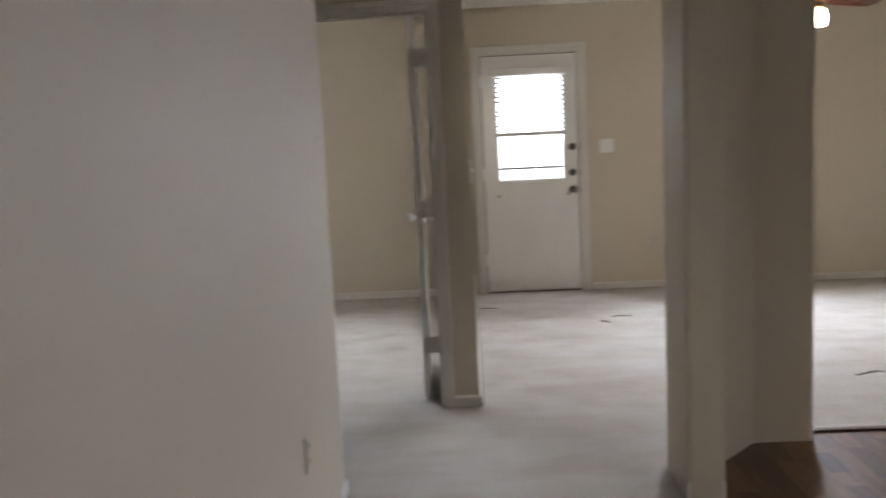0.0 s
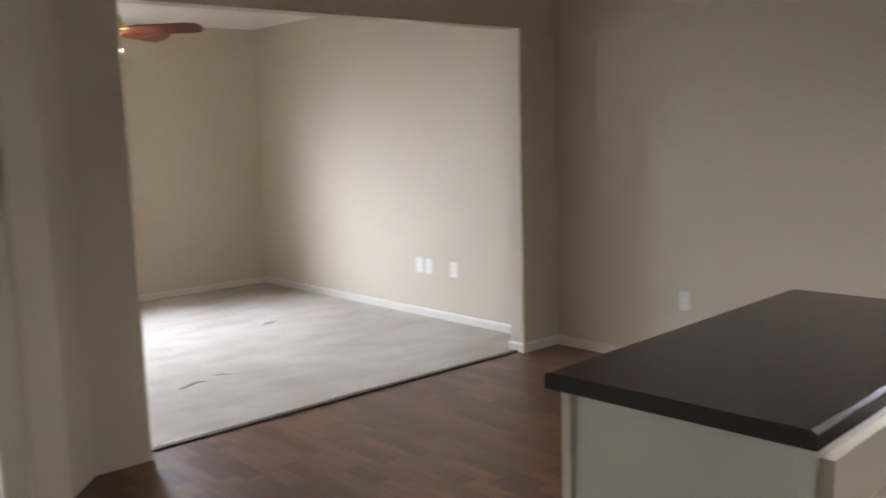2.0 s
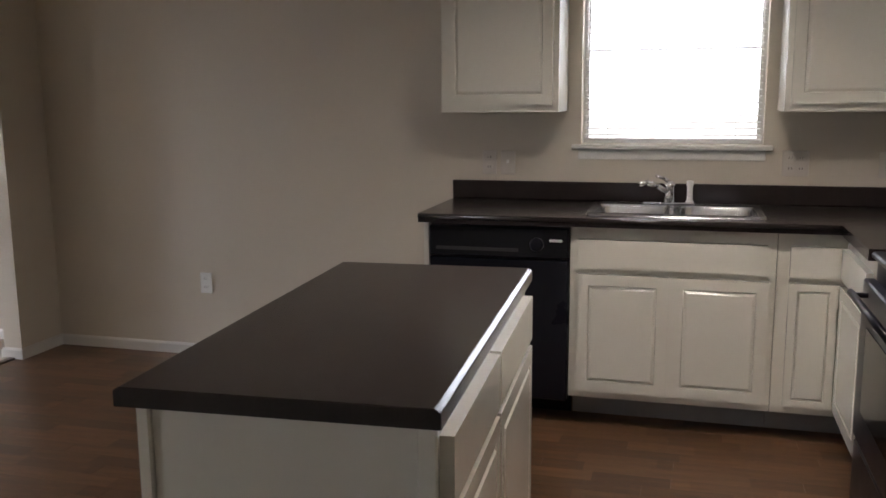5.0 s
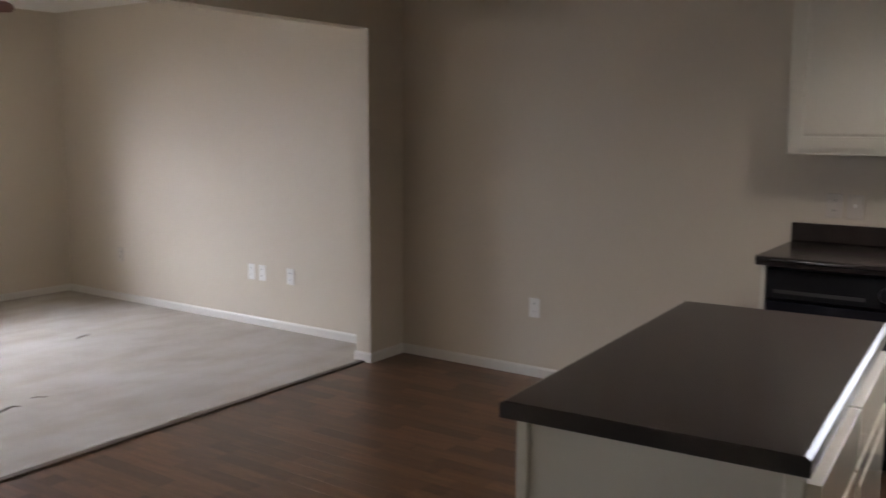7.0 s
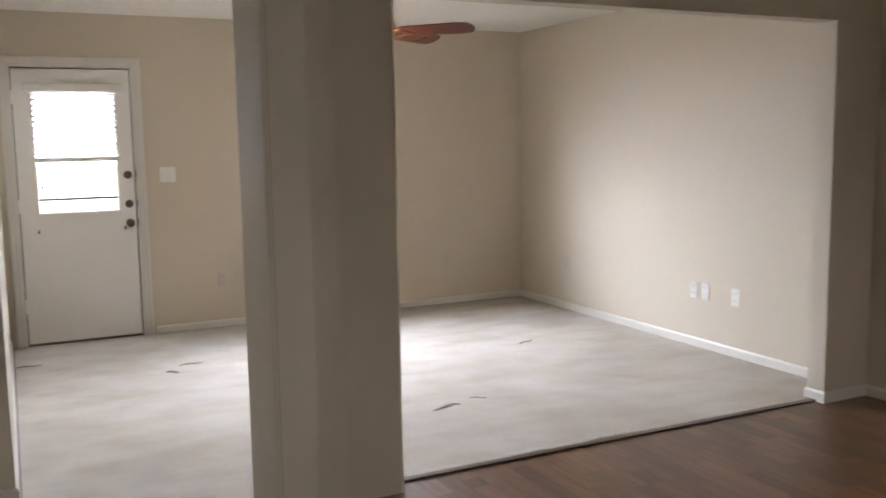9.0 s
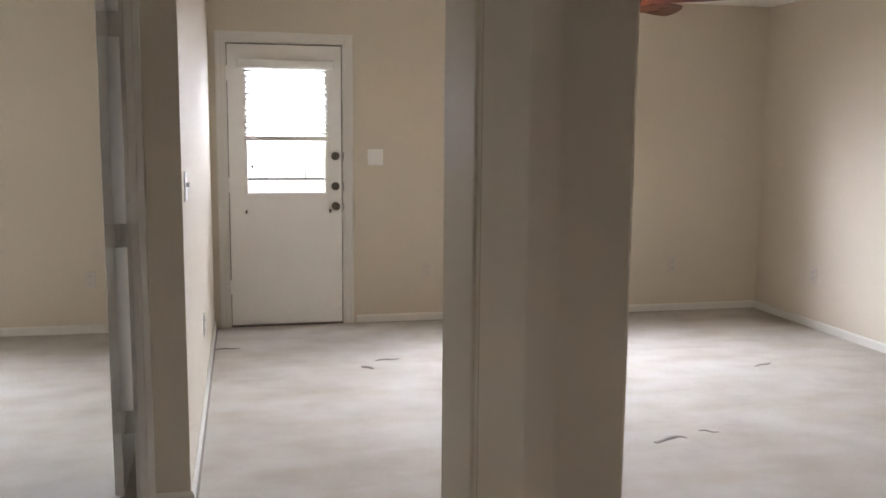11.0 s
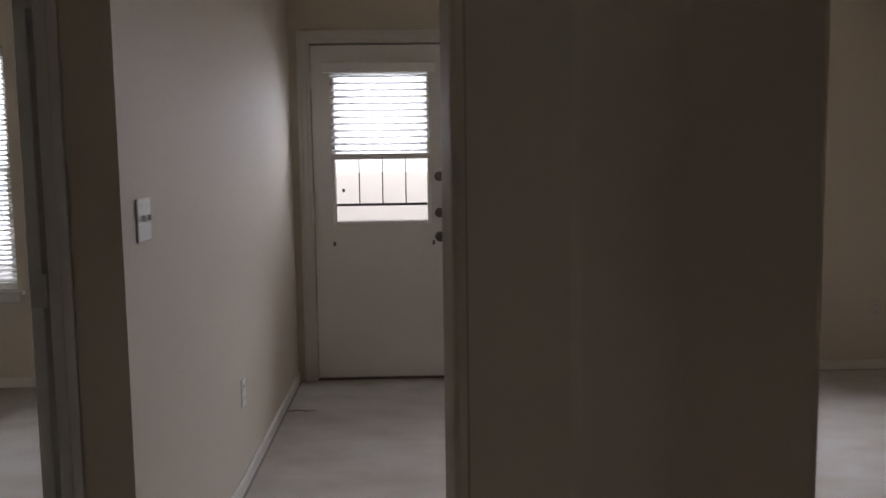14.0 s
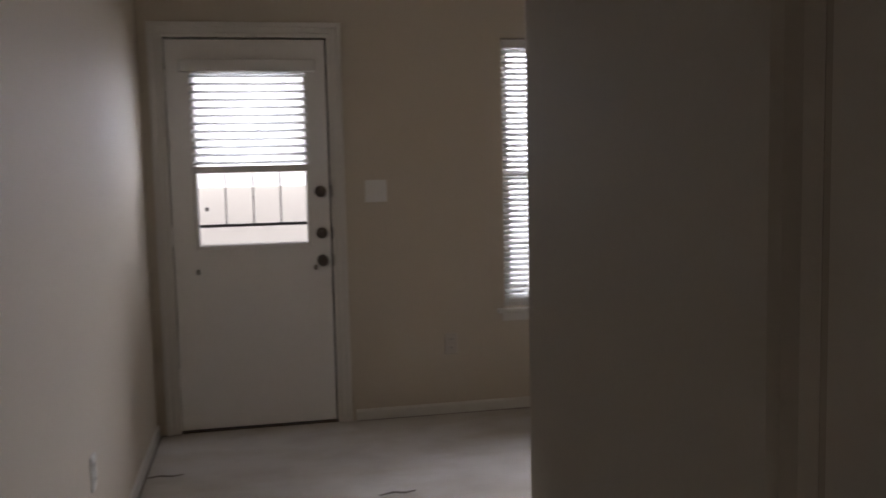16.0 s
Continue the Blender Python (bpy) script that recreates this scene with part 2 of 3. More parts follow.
def mesh_of(name, bm, material, smooth=False):
    bmesh.ops.recalc_face_normals(bm, faces=bm.faces)
    me = bpy.data.meshes.new(name)
    bm.to_mesh(me)
    bm.free()
    me.materials.append(material)
    if smooth:
        for p in me.polygons:
            p.use_smooth = True
    return me


def part(name, bm, material, parent=None, label="", smooth=False):
    ob = new(name, mesh_of(name, bm, material, smooth))
    if parent is not None:
        ob.parent = parent
    if label:
        ob["label"] = label
    return ob


def boxpart(name, material, parent, dims, bev=0.0, label="", seg=1):
    bm = bmesh.new()
    bx(bm, *dims, bev=bev, seg=seg)
    return part(name, bm, material, parent, label)


def thing(name, label, category, group="", at=(0, 0, 0)):
    ob = new(name)
    ob.empty_display_size = 0.1
    ob.location = at
    return tagged(ob, label, category, group)


def structure(name, bm, material, label, category="wall"):
    return tagged(part(name, bm, material), label, category, kind="structure")


def wall_cells(bm, along, a0, a1, t0, t1, z0, z1, holes):
    """A wall along x or y from a0 to a1, t0 to t1 thick, with holes (b0, b1, h0, h1) cut through it."""
    cuts = sorted({a0, a1, *[h[0] for h in holes], *[h[1] for h in holes]})
    for p, q in zip(cuts, cuts[1:]):
        spans = [(z0, z1)]
        for h in holes:
            if h[0] <= p and q <= h[1]:
                spans = [s for lo, hi in spans for s in ((lo, min(hi, h[2])), (max(lo, h[3]), hi)) if s[1] - s[0] > 1e-4]
        for lo, hi in spans:
            if along == "x":
                bx(bm, p, t0, lo, q, t1, hi)
            else:
                bx(bm, t0, p, lo, t1, q, hi)
    bmesh.ops.remove_doubles(bm, verts=bm.verts, dist=1e-5)


# ---- the place: plan ----
XE = 4.36            # inner face of the east wall
CEILING = 2.44
YP = -3.775          # south face of the wall between kitchen and living room
PIL = [(0.775, -4.43), (0.922, -4.43), (0.922, -4.160), (1.210, -3.835), (1.475, -3.835), (1.475, -3.685),
       (1.145, -3.685), (0.775, -4.075)]

bm = bmesh.new()
wall_cells(bm, "x", -3.60, 4.50, 0.0, 0.14, 0, CEILING,
           [(0.095, 0.965, 0.0, 2.075), (1.875, 2.795, 0.575, 2.05), (-2.59, -1.67, 0.60, 2.05)])
structure("wall_north", bm, WALL, "beige painted plaster wall with a door and two windows")
bm = bmesh.new()
wall_cells(bm, "y", -8.86, 0.0, XE, 4.50, 0, CEILING, [(-7.6725, -6.8375, 1.208, 2.10)])
structure("wall_east", bm, WALL, "beige painted plaster wall with a kitchen window")
bm = bmesh.new()
bx(bm, 4.025, YP, 0, XE, -3.66, 2.068)
bx(bm, 1.475, YP, 2.068, XE, -3.66, CEILING)
structure("wall_opening", bm, WALL, "beige wall stub and header over the wide opening to the living room")
bm = bmesh.new()
prism(bm, PIL, 0, CEILING)
upright = [e for e in bm.edges if abs(e.verts[0].co.z - e.verts[1].co.z) > 1 and not (0.79 < e.verts[0].co.x < 0.93 and e.verts[0].co.y > -4.2)]
bmesh.ops.bevel(bm, geom=upright, offset=0.014, segments=3, profile=0.5, affect="EDGES")
structure("wall_pillar", bm, WALL, "beige bent wall end standing free beside the wide opening")
# a 3 mm strip, browner than the wall, down the corner
bm = bmesh.new()
bx(bm, 0.790, -4.4304, 0.080, 0.793, -4.4294, CEILING - 0.001)
CORNER_LINE = paint("brown_corner_line", (0.38, 0.315, 0.235), (0.46, 0.385, 0.295), 0.8, big=6, fine=70, bump=0.05)
structure("trim_corner_line", bm, CORNER_LINE, "thin yellow-brown line down the corner of the wall end", "corner tape")
bm = bmesh.new()
bx(bm, -0.115, -3.16, 0, 0, 0.0, CEILING)
structure("wall_west", bm, WALL, "beige painted wall between living room and bedroom")
bm = bmesh.new()
wall_cells(bm, "x", -3.48, -0.115, -3.16, -3.045, 0, CEILING, [(-1.000, -0.170, 0.0, 2.05)])
structure("wall_bedroom", bm, WALL, "beige painted wall with the bedroom doorway")
bm = bmesh.new()
bx(bm, -0.675, -7.05, 0, -0.56, -4.25, CEILING)
structure("wall_hall", bm, WALL, "beige painted hallway wall ending at a corner")
for nm, y in (("wall_hall_north", -4.25), ("wall_hall_south", -6.935)):
    bm = bmesh.new()
    bx(bm, -3.48, y - 0.115, 0, -0.675, y, CEILING)
    structure(nm, bm, WALL, "beige painted wall closing off the hallway side")
bm = bmesh.new()
bx(bm, -3.60, -8.86, 0, -3.48, 0.0, CEILING)
structure("wall_far_west", bm, WALL, "beige painted wall at the far side of the bedroom")
bm = bmesh.new()
bx(bm, -3.48, -8.86, 0, XE, -8.585, CEILING)
structure("wall_south", bm, WALL, "beige painted kitchen wall behind the range")
bm = bmesh.new()
bx(bm, -3.60, -8.86, CEILING, 4.50, 0.14, CEILING + 0.12)
structure("ceiling", bm, CEIL, "off-white textured ceiling", "ceiling")

# floors: carpet reaches to the strip, planks lie on a base of their own
bm = bmesh.new()
prism(bm, [(-3.60, 0.14), (-3.60, -8.86), (0.885, -8.86), (0.885, -4.165), (1.20, -3.72), (4.50, -3.72), (4.50, 0.14)], -0.10, 0.004)
structure("floor_carpet", bm, CARPET, "worn cream carpet with stains and dark edges", "carpet")
bm = bmesh.new()
prism(bm, [(0.887, -8.86), (4.50, -8.86), (4.50, -3.722), (1.21, -3.722), (0.887, -4.16)], -0.10, -0.012)
floor_wood = structure("floor_wood", bm, STRIP, "reddish brown laminate plank floor", "floor")
bm = bmesh.new()
bx(bm, 1.477, -3.735, 0.0, 4.025, -3.695, 0.012, bev=0.004)
structure("trim_threshold", bm, STRIP, "dark strip where the carpet meets the plank floor", "threshold strip")


# the carpet's cut edge, a little wavy, tucked against the strip
rnd = random.Random(3)
bm = bmesh.new()
rings = []
wave = 0.0
for k in range(121):
    x = 1.478 + (4.024 - 1.478) * k / 120
    wave = wave * 0.75 + rnd.uniform(-0.004, 0.004)
    lift = 0.010 + 0.5 * abs(wave)
    rings.append([bm.verts.new((x, -3.640, 0.0045)), bm.verts.new((x, -3.672, lift)), bm.verts.new((x, -3.694 + wave, lift)),
                  bm.verts.new((x, -3.704 + wave, 0.0045))])
for a, b in zip(rings, rings[1:]):
    for k in range(4):
        bm.faces.new((a[k], a[(k + 1) % 4], b[(k + 1) % 4], b[k]))
bm.faces.new(rings[0])
bm.faces.new(rings[-1])
structure("trim_carpet_hem", bm, CARPET, "wavy cut edge of the cream carpet at the strip", "carpet edge")


def baseboard(name, pts, side=1, h=0.064, t=0.013):
    """A skirting along a line of floor points, on its left side (1) or right side (-1), with a chamfered top."""
    bm = bmesh.new()
    pts = [Vector((*p, 0)) for p in pts]
    n = len(pts)
    offs = []
    for i in range(n):
        dirs = []
        if i:
            dirs.append((pts[i] - pts[i - 1]).normalized())
        if i < n - 1:
            dirs.append((pts[i + 1] - pts[i]).normalized())
        nn = [Vector((-d.y, d.x, 0)) * side for d in dirs]
        s = sum(nn, Vector()).normalized()
        offs.append(s / max(0.4, s.dot(nn[0])))
    prof = [(0.0005, 0.0), (t, 0.0), (t, h * 0.82), (t * 0.45, h), (0.0005, h)]
    rings = [[bm.verts.new(p + o * w + Vector((0, 0, z))) for w, z in prof] for p, o in zip(pts, offs)]
    for a, b in zip(rings, rings[1:]):
        for i in range(5):
            bm.faces.new((a[i], a[(i + 1) % 5], b[(i + 1) % 5], b[i]))
    bm.faces.new(rings[0])
    bm.faces.new(rings[-1])
    return structure(name, bm, TRIM, "white painted baseboard with dusty edge", "baseboard")


baseboard("baseboard_north", [(1.035, 0), (XE, 0)], -1)
baseboard("baseboard_east", [(XE, -0.013), (XE, -3.66)], -1)
baseboard("baseboard_stub", [(XE - 0.013, -3.66), (4.025, -3.66), (4.025, YP), (XE, YP)], -1)
baseboard("baseboard_kitchen", [(XE, YP - 0.013), (XE, -6.212)], -1)
baseboard("baseboard_pillar", [(1.475, -3.685), (1.475, -3.835), (1.210, -3.835), (0.922, -4.160), (0.922, -4.43), (0.775, -4.43), (0.775, -4.075), (1.145, -3.685), (1.475, -3.685)], -1, h=0.075)
baseboard("baseboard_west", [(-0.1265, -3.16), (0, -3.16), (0, -0.013)], -1)
baseboard("baseboard_bedroom", [(-3.48, 0), (-0.115, 0), (-0.115, -3.045)], -1)
baseboard("baseboard_hall", [(-0.675, -4.25), (-0.56, -4.25), (-0.56, -7.05)], 1)

# ---- outdoors ----
bm = bmesh.new()
bx(bm, -300, -300, -0.45, 300, 300, -0.12)
structure("ground", bm, CONC, "pale dry ground outside the house", "ground")
SKYGLOW = glow_material("bright_overcast_haze", (0.93, 0.97, 1.0), 3.6)
bm = bmesh.new()
bx(bm, -160, 70, -0.12, 160, 71, 90)
structure("backdrop", bm, SKYGLOW, "bright hazy overcast sky", "sky")
bm = bmesh.new()
bx(bm, 70, -160, -0.12, 71, 60, 90)
structure("backdrop_side", bm, SKYGLOW, "bright hazy overcast sky", "sky")


# ---- windows, blinds ----
def slat_mesh(length, width=0.038, tilt=28):
    """One blind slat, slightly crowned, along x, tilted so that its room edge hangs lower."""
    bm = bmesh.new()
    prof = [(-width / 2, 0.0), (0, 0.0022), (width / 2, 0.0)]
    c, s = math.cos(radians(tilt)), math.sin(radians(tilt))
    prof = [(a * c - b * s, a * s + b * c) for a, b in prof]
    rings = [[bm.verts.new((x, a, b + o)) for o in (0, 0.0009) for a, b in prof] for x in (-length / 2, length / 2)]
    p, q = rings
    for i, j in ((0, 1), (1, 2), (3, 4), (4, 5), (0, 3), (2, 5)):
        bm.faces.new((p[i], p[j], q[j], q[i]))
    for r in rings:
        bm.faces.new((r[0], r[1], r[4], r[3]))
        bm.faces.new((r[1], r[2], r[5], r[4]))
    return mesh_of("slat", bm, SLAT, True)


def blind(at, rz, width, top, bottom, pitch, label, tilt=28, deep=0.038, head=0.045, cords=True, rail=0.02):
    """A horizontal blind that hangs from top to bottom; its rail, slats, cords and bottom bar are parts."""
    ob = thing("window_blind", label, "blind", at=at)
    ob.rotation_euler = (0, 0, radians(rz))
    boxpart("headrail", PLAST, ob, (-width / 2, -0.022, top - head, width / 2, 0.018, top), bev=0.003)
    me = slat_mesh(width - 0.01, deep, tilt)
    z = top - head - pitch * 0.6
    while z > bottom + rail + 0.01:
        s = new("slat", me)
        s.parent, s.location = ob, (0, 0, z)
        z -= pitch
    boxpart("bottom_rail", PLAST, ob, (-width / 2, -0.014, bottom, width / 2, 0.012, bottom + rail), bev=0.004)
    if cords:
        for x in (-width * 0.36, width * 0.36):
            bm = bmesh.new()
            cyl(bm, (x, -0.016, bottom + 0.01), (x, -0.016, top - head), 0.0012, n=6)
            part("ladder_cord", bm, PLAST, ob)
    return ob


def window(name, at, rz, w, z0, z1, label, wall=0.14, f=0.035, s=0.03):
    """A double-hung window set in its opening: frame, two sashes, panes, stool and apron. It faces local -y."""
    ob = tagged(new(name), label, "window", kind="structure")
    ob.location, ob.rotation_euler = at, (0, 0, radians(rz))
    bm = bmesh.new()
    for d in ((-w / 2, 0.07, z0, -w / 2 + f, wall, z1), (w / 2 - f, 0.07, z0, w / 2, wall, z1),
              (-w / 2 + f, 0.07, z1 - f, w / 2 - f, wall, z1), (-w / 2 + f, 0.07, z0, w / 2 - f, wall, z0 + f)):
        bx(bm, *d)
    part("window_frame", bm, TRIM, ob)
    mid = (z0 + z1) / 2
    for nm, a, b, y in (("lower_sash", z0 + f, mid + s / 2, 0.085), ("upper_sash", mid - s / 2, z1 - f, 0.108)):
        bm = bmesh.new()
        u0, u1 = -w / 2 + f, w / 2 - f
        for d in ((u0, y, a, u0 + s, y + 0.02, b), (u1 - s, y, a, u1, y + 0.02, b),
                  (u0 + s, y, a, u1 - s, y + 0.02, a + s), (u0 + s, y, b - s, u1 - s, y + 0.02, b)):
            bx(bm, *d)
        sash = part(nm, bm, TRIM, ob)
        pane = boxpart("pane", GLASS, sash, (u0 + s, y + 0.008, a + s, u1 - s, y + 0.012, b - s))
        pane.visible_shadow = False
    boxpart("window_sill", TRIM, ob, (-w / 2 - 0.042, -0.034, z0 - 0.024, w / 2 + 0.042, 0.07, z0 - 0.0005), bev=0.004)
    boxpart("apron", TRIM, ob, (-w / 2 - 0.012, -0.011, z0 - 0.072, w / 2 + 0.012, -0.0005, z0 - 0.0245), bev=0.003)
    return ob


window("window_1", (2.335, 0, 0), 0, 0.92, 0.575, 2.05, "white double-hung window behind a lowered blind")
window("window_2", (-2.13, 0, 0), 0, 0.92, 0.60, 2.05, "white double-hung bedroom window behind a lowered blind")
window("window_3", (XE, -7.255, 0), -90, 0.835, 1.208, 2.10, "white double-hung kitchen window above the sink", f=0.018, s=0.008)
blind((2.335, 0.045, 0), 0, 0.895, 2.045, 0.60, 0.030, "white horizontal blind lowered over the living room window", tilt=34, deep=0.038)
blind((-2.13, 0.045, 0), 0, 0.895, 2.045, 0.625, 0.030, "white horizontal blind lowered over the bedroom window", tilt=28, deep=0.036)
blind((XE + 0.045, -7.255, 0), -90, 0.815, 2.095, 1.216, 0.030, "white horizontal blind lowered over the kitchen window", tilt=9, deep=0.030)

# ---- entry door ----
bm = bmesh.new()
for d in ((0.095, 0.0, 0.0, 0.121, 0.14, 2.075), (0.939, 0.0, 0.0, 0.965, 0.14, 2.075), (0.121, 0.0, 2.046, 0.939, 0.14, 2.075)):
    bx(bm, *d)
for d in ((0.121, 0.060, 0.0, 0.133, 0.14, 2.046), (0.927, 0.060, 0.0, 0.939, 0.14, 2.046), (0.133, 0.060, 2.034, 0.927, 0.14, 2.046)):
    bx(bm, *d)
structure("trim_entry_jamb", bm, TRIM, "white painted wooden jamb of the entry door", "door frame")


def casing(name, x0, x1, top, y, w=0.056, out=-1):
    """Moulded casing round an opening in a wall that runs along x."""
    bm = bmesh.new()
    for t, a, b in ((0.010, 0.0, w), (0.016, w * 0.55, w)):
        ya, yb = sorted((y + out * 0.0006, y + out * t))
        for d in ((x0 - b, ya, 0, x0 - a, yb, top + b), (x1 + a, ya, 0, x1 + b, yb, top + b), (x0 - a, ya, top + a, x1 + a, yb, top + b)):
            bx(bm, *d, bev=0.002)
    return structure(name, bm, TRIM, "white moulded door casing", "door casing")


casing("trim_entry_casing", 0.102, 0.958, 2.065, 0.0)
boxpart("trim_entry_threshold", STRIP, None, (0.121, 0.0, 0.0, 0.939, 0.14, 0.009), bev=0.002)
tagged(bpy.data.objects["trim_entry_threshold"], "dark threshold under the entry door", "threshold", kind="structure")

entry = tagged(new("door_1"), "closed white entry door with half-height glass and three locks", "door", kind="structure")
bm = bmesh.new()
wall_cells(bm, "x", 0.127, 0.931, 0.014, 0.054, 0.017, 2.036, [(0.258, 0.812, 0.985, 1.865)])
part("door_leaf", bm, DOORP, entry)
bm = bmesh.new()
for d in ((0.236, 0.006, 0.963, 0.258, 0.066, 1.887), (0.812, 0.006, 0.963, 0.834, 0.066, 1.887),
          (0.258, 0.006, 0.963, 0.812, 0.066, 0.985), (0.258, 0.006, 1.865, 0.812, 0.066, 1.887)):
    bx(bm, *d, bev=0.004)
part("glazing_frame", bm, DOORP, entry)
for d in ((0.122, 0.0545, 0.012, 0.1315, 0.0595, 2.044), (0.9285, 0.0545, 0.012, 0.9385, 0.0595, 2.044), (0.1315, 0.0545, 2.0345, 0.9285, 0.0595, 2.044), (0.1315, 0.0545, 0.0095, 0.9285, 0.0595, 0.019)):
    boxpart("weatherstrip", DARK, entry, d)
pane = boxpart("pane", GLASS, entry, (0.258, 0.034, 0.985, 0.812, 0.038, 1.865))
pane.visible_shadow = False
for z in (0.30, 1.04, 1.83):
    bm = bmesh.new()
    cyl(bm, (0.1225, 0.004, z - 0.05), (0.1225, 0.004, z + 0.05), 0.006, n=10)
    bx(bm, 0.108, 0.0085, z - 0.048, 0.121, 0.0135, z + 0.048)
    part("hinge", bm, DOORP, entry, "hinge painted over in white")


def lock(z, knob):
    bm = bmesh.new()
    lathe(bm, [(0.030, 0.0), (0.030, -0.006), (0.026, -0.012)], (0.885, 0.0135, z), "Y")
    if knob:
        lathe(bm, [(0.012, -0.012), (0.012, -0.032), (0.024, -0.040), (0.029, -0.052), (0.024, -0.064), (0.008, -0.068)], (0.885, 0.0135, z), "Y")
        part("door_knob", bm, BRASS, entry, "dull metal door knob", True)
    else:
        bx(bm, 0.880, -0.018, z - 0.016, 0.890, 0.002, z + 0.016, bev=0.002)
        part("deadbolt", bm, BRASS, entry, "dull metal deadbolt with a thumb turn", True)
    boxpart("strike_plate", BRASS, entry, (0.9395, -0.002, z - 0.03, 0.945, 0.0, z + 0.03))


lock(1.25, False), lock(1.03, False), lock(0.885, True)
for x in (0.243, 0.846):
    boxpart("hold_down_bracket", BRASS, entry, (x - 0.007, 0.004, 0.835, x + 0.007, 0.0135, 0.862), bev=0.002, label="small metal bracket for the blind")

db = blind((0.535, -0.006, 0), 0, 0.60, 1.925, 1.358, 0.040, "white half-raised blind mounted on the entry door", tilt=30, head=0.05, rail=0.036)
boxpart("valance", PLAST, db, (-0.338, -0.045, 1.868, 0.338, -0.024, 1.930), bev=0.004)

grille = thing("security_grille", "dark iron grille behind the entry door's glass", "grille", at=(0.535, 0.19, 0))
for x in (-0.44, 0.44):
    boxpart("stile", IRON, grille, (x - 0.012, -0.010, -0.12, x + 0.012, 0.010, 2.03))
for z, h in ((1.075, 0.008), (0.955, 0.008), (0.06, 0.012), (2.02, 0.012)):
    boxpart("rail", IRON, grille, (-0.428, -0.008, z - h, 0.428, 0.008, z + h))
for x in (-0.30, -0.145, 0.0, 0.145, 0.30):
    boxpart("bar", IRON, grille, (x - 0.0035, -0.0035, 1.083, x + 0.0035, 0.0035, 2.008))
bm = bmesh.new()
pts = [(-0.145 + 0.29 * i / 12, 1.86 - 0.30 * ((i / 12 - 0.5) ** 2) * 0.9) for i in range(13)]
for (xa, za), (xb, zb) in zip(pts, pts[1:]):
    cyl(bm, (xa, -0.009, za), (xb, -0.009, zb), 0.005, n=6)
part("scroll", bm, IRON, grille)
for z in (1.45, 1.165):
    boxpart("catch", IRON, grille, (-0.252, -0.014, z - 0.010, -0.236, -0.002, z + 0.012), bev=0.002)

# ---- bedroom door, open at a right angle ----
bm = bmesh.new()
for d in ((-0.190, -3.16, 0, -0.170, -3.045, 2.05), (-1.000, -3.16, 0, -0.980, -3.045, 2.05), (-0.980, -3.16, 2.03, -0.190, -3.045, 2.05)):
    bx(bm, *d)
for d in ((-0.202, -3.13, 0, -0.190, -3.09, 2.03), (-0.980, -3.13, 0, -0.968, -3.09, 2.03), (-0.968, -3.13, 2.018, -0.202, -3.09, 2.03)):
    bx(bm, *d)
structure("trim_bedroom_jamb", bm, TRIM, "white painted jamb of the bedroom doorway", "door frame")
casing("trim_bedroom_casing", -0.986, -0.184, 2.036, -3.16)
casing("trim_bedroom_casing_inner", -0.986, -0.184, 2.036, -3.045, out=1)
bdoor = tagged(new("door_2"), "white flush bedroom door standing open", "door", kind="structure")
bdoor.location, bdoor.rotation_euler = (-0.258, -3.034, 0), (0, 0, radians(2.0))
boxpart("door_leaf", DOORP, bdoor, (-0.036, 0.004, 0.015, -0.001, 0.775, 2.025), bev=0.002)
for z in (0.31, 1.04, 1.82):
    bm = bmesh.new()
    bx(bm, -0.033, 0.0005, z - 0.045, 0.056, 0.0038, z + 0.045)
    cyl(bm, (0.012, -0.004, z - 0.045), (0.012, -0.004, z + 0.045), 0.0055, n=10)
    part("hinge", bm, TRIM, bdoor, "butt hinge painted white")
for s, x in ((-1, -0.036), (1, -0.001)):
    bm = bmesh.new()
    lathe(bm, [(0.030, 0), (0.030, s * 0.006), (0.011, s * 0.010), (0.011, s * 0.034), (0.024, s * 0.042), (0.028, s * 0.056), (0.020, s * 0.066)], (x, 0.715, 0.93), "X")
    part("door_knob", bm, CHROME, bdoor, "shiny metal door knob", True)


# ---- outlets and switches ----
def wall_plate(name, at, rz, label, category, w=0.072, h=0.118, kind="outlet", gangs=1, mat=None):
    """A cover plate with its devices; it faces local -y."""
    ob = thing(name, label, category, group="wall plates", at=at)
    ob.rotation_euler = (0, 0, radians(rz))
    mat = mat or PLAST
    boxpart("cover_plate", mat, ob, (-w / 2, -0.007, -h / 2, w / 2, -0.0006, h / 2), bev=0.003)
    for g in range(gangs):
        x = (g - (gangs - 1) / 2) * 0.046
        if kind == "outlet":
            for z in (-0.024, 0.024):
                r = boxpart("receptacle", mat, ob, (x - 0.016, -0.010, z - 0.014, x + 0.016, -0.0072, z + 0.014), bev=0.001)
                for sx in (-0.006, 0.006):
                    boxpart("slot", DARK, r, (x + sx - 0.0012, -0.0106, z - 0.003, x + sx + 0.0012, -0.0101, z + 0.007))
        else:
            bm = bmesh.new()
            bx(bm, x - 0.005, -0.020, -0.002, x + 0.005, -0.0072, 0.014, bev=0.002)
            part("toggle", bm, PLAST, ob)
        boxpart("screw", mat, ob, (x - 0.003, -0.0082, -0.002 if kind == "outlet" else 0.036, x + 0.003, -0.0072, 0.002 if kind == "outlet" else 0.042))
    return ob


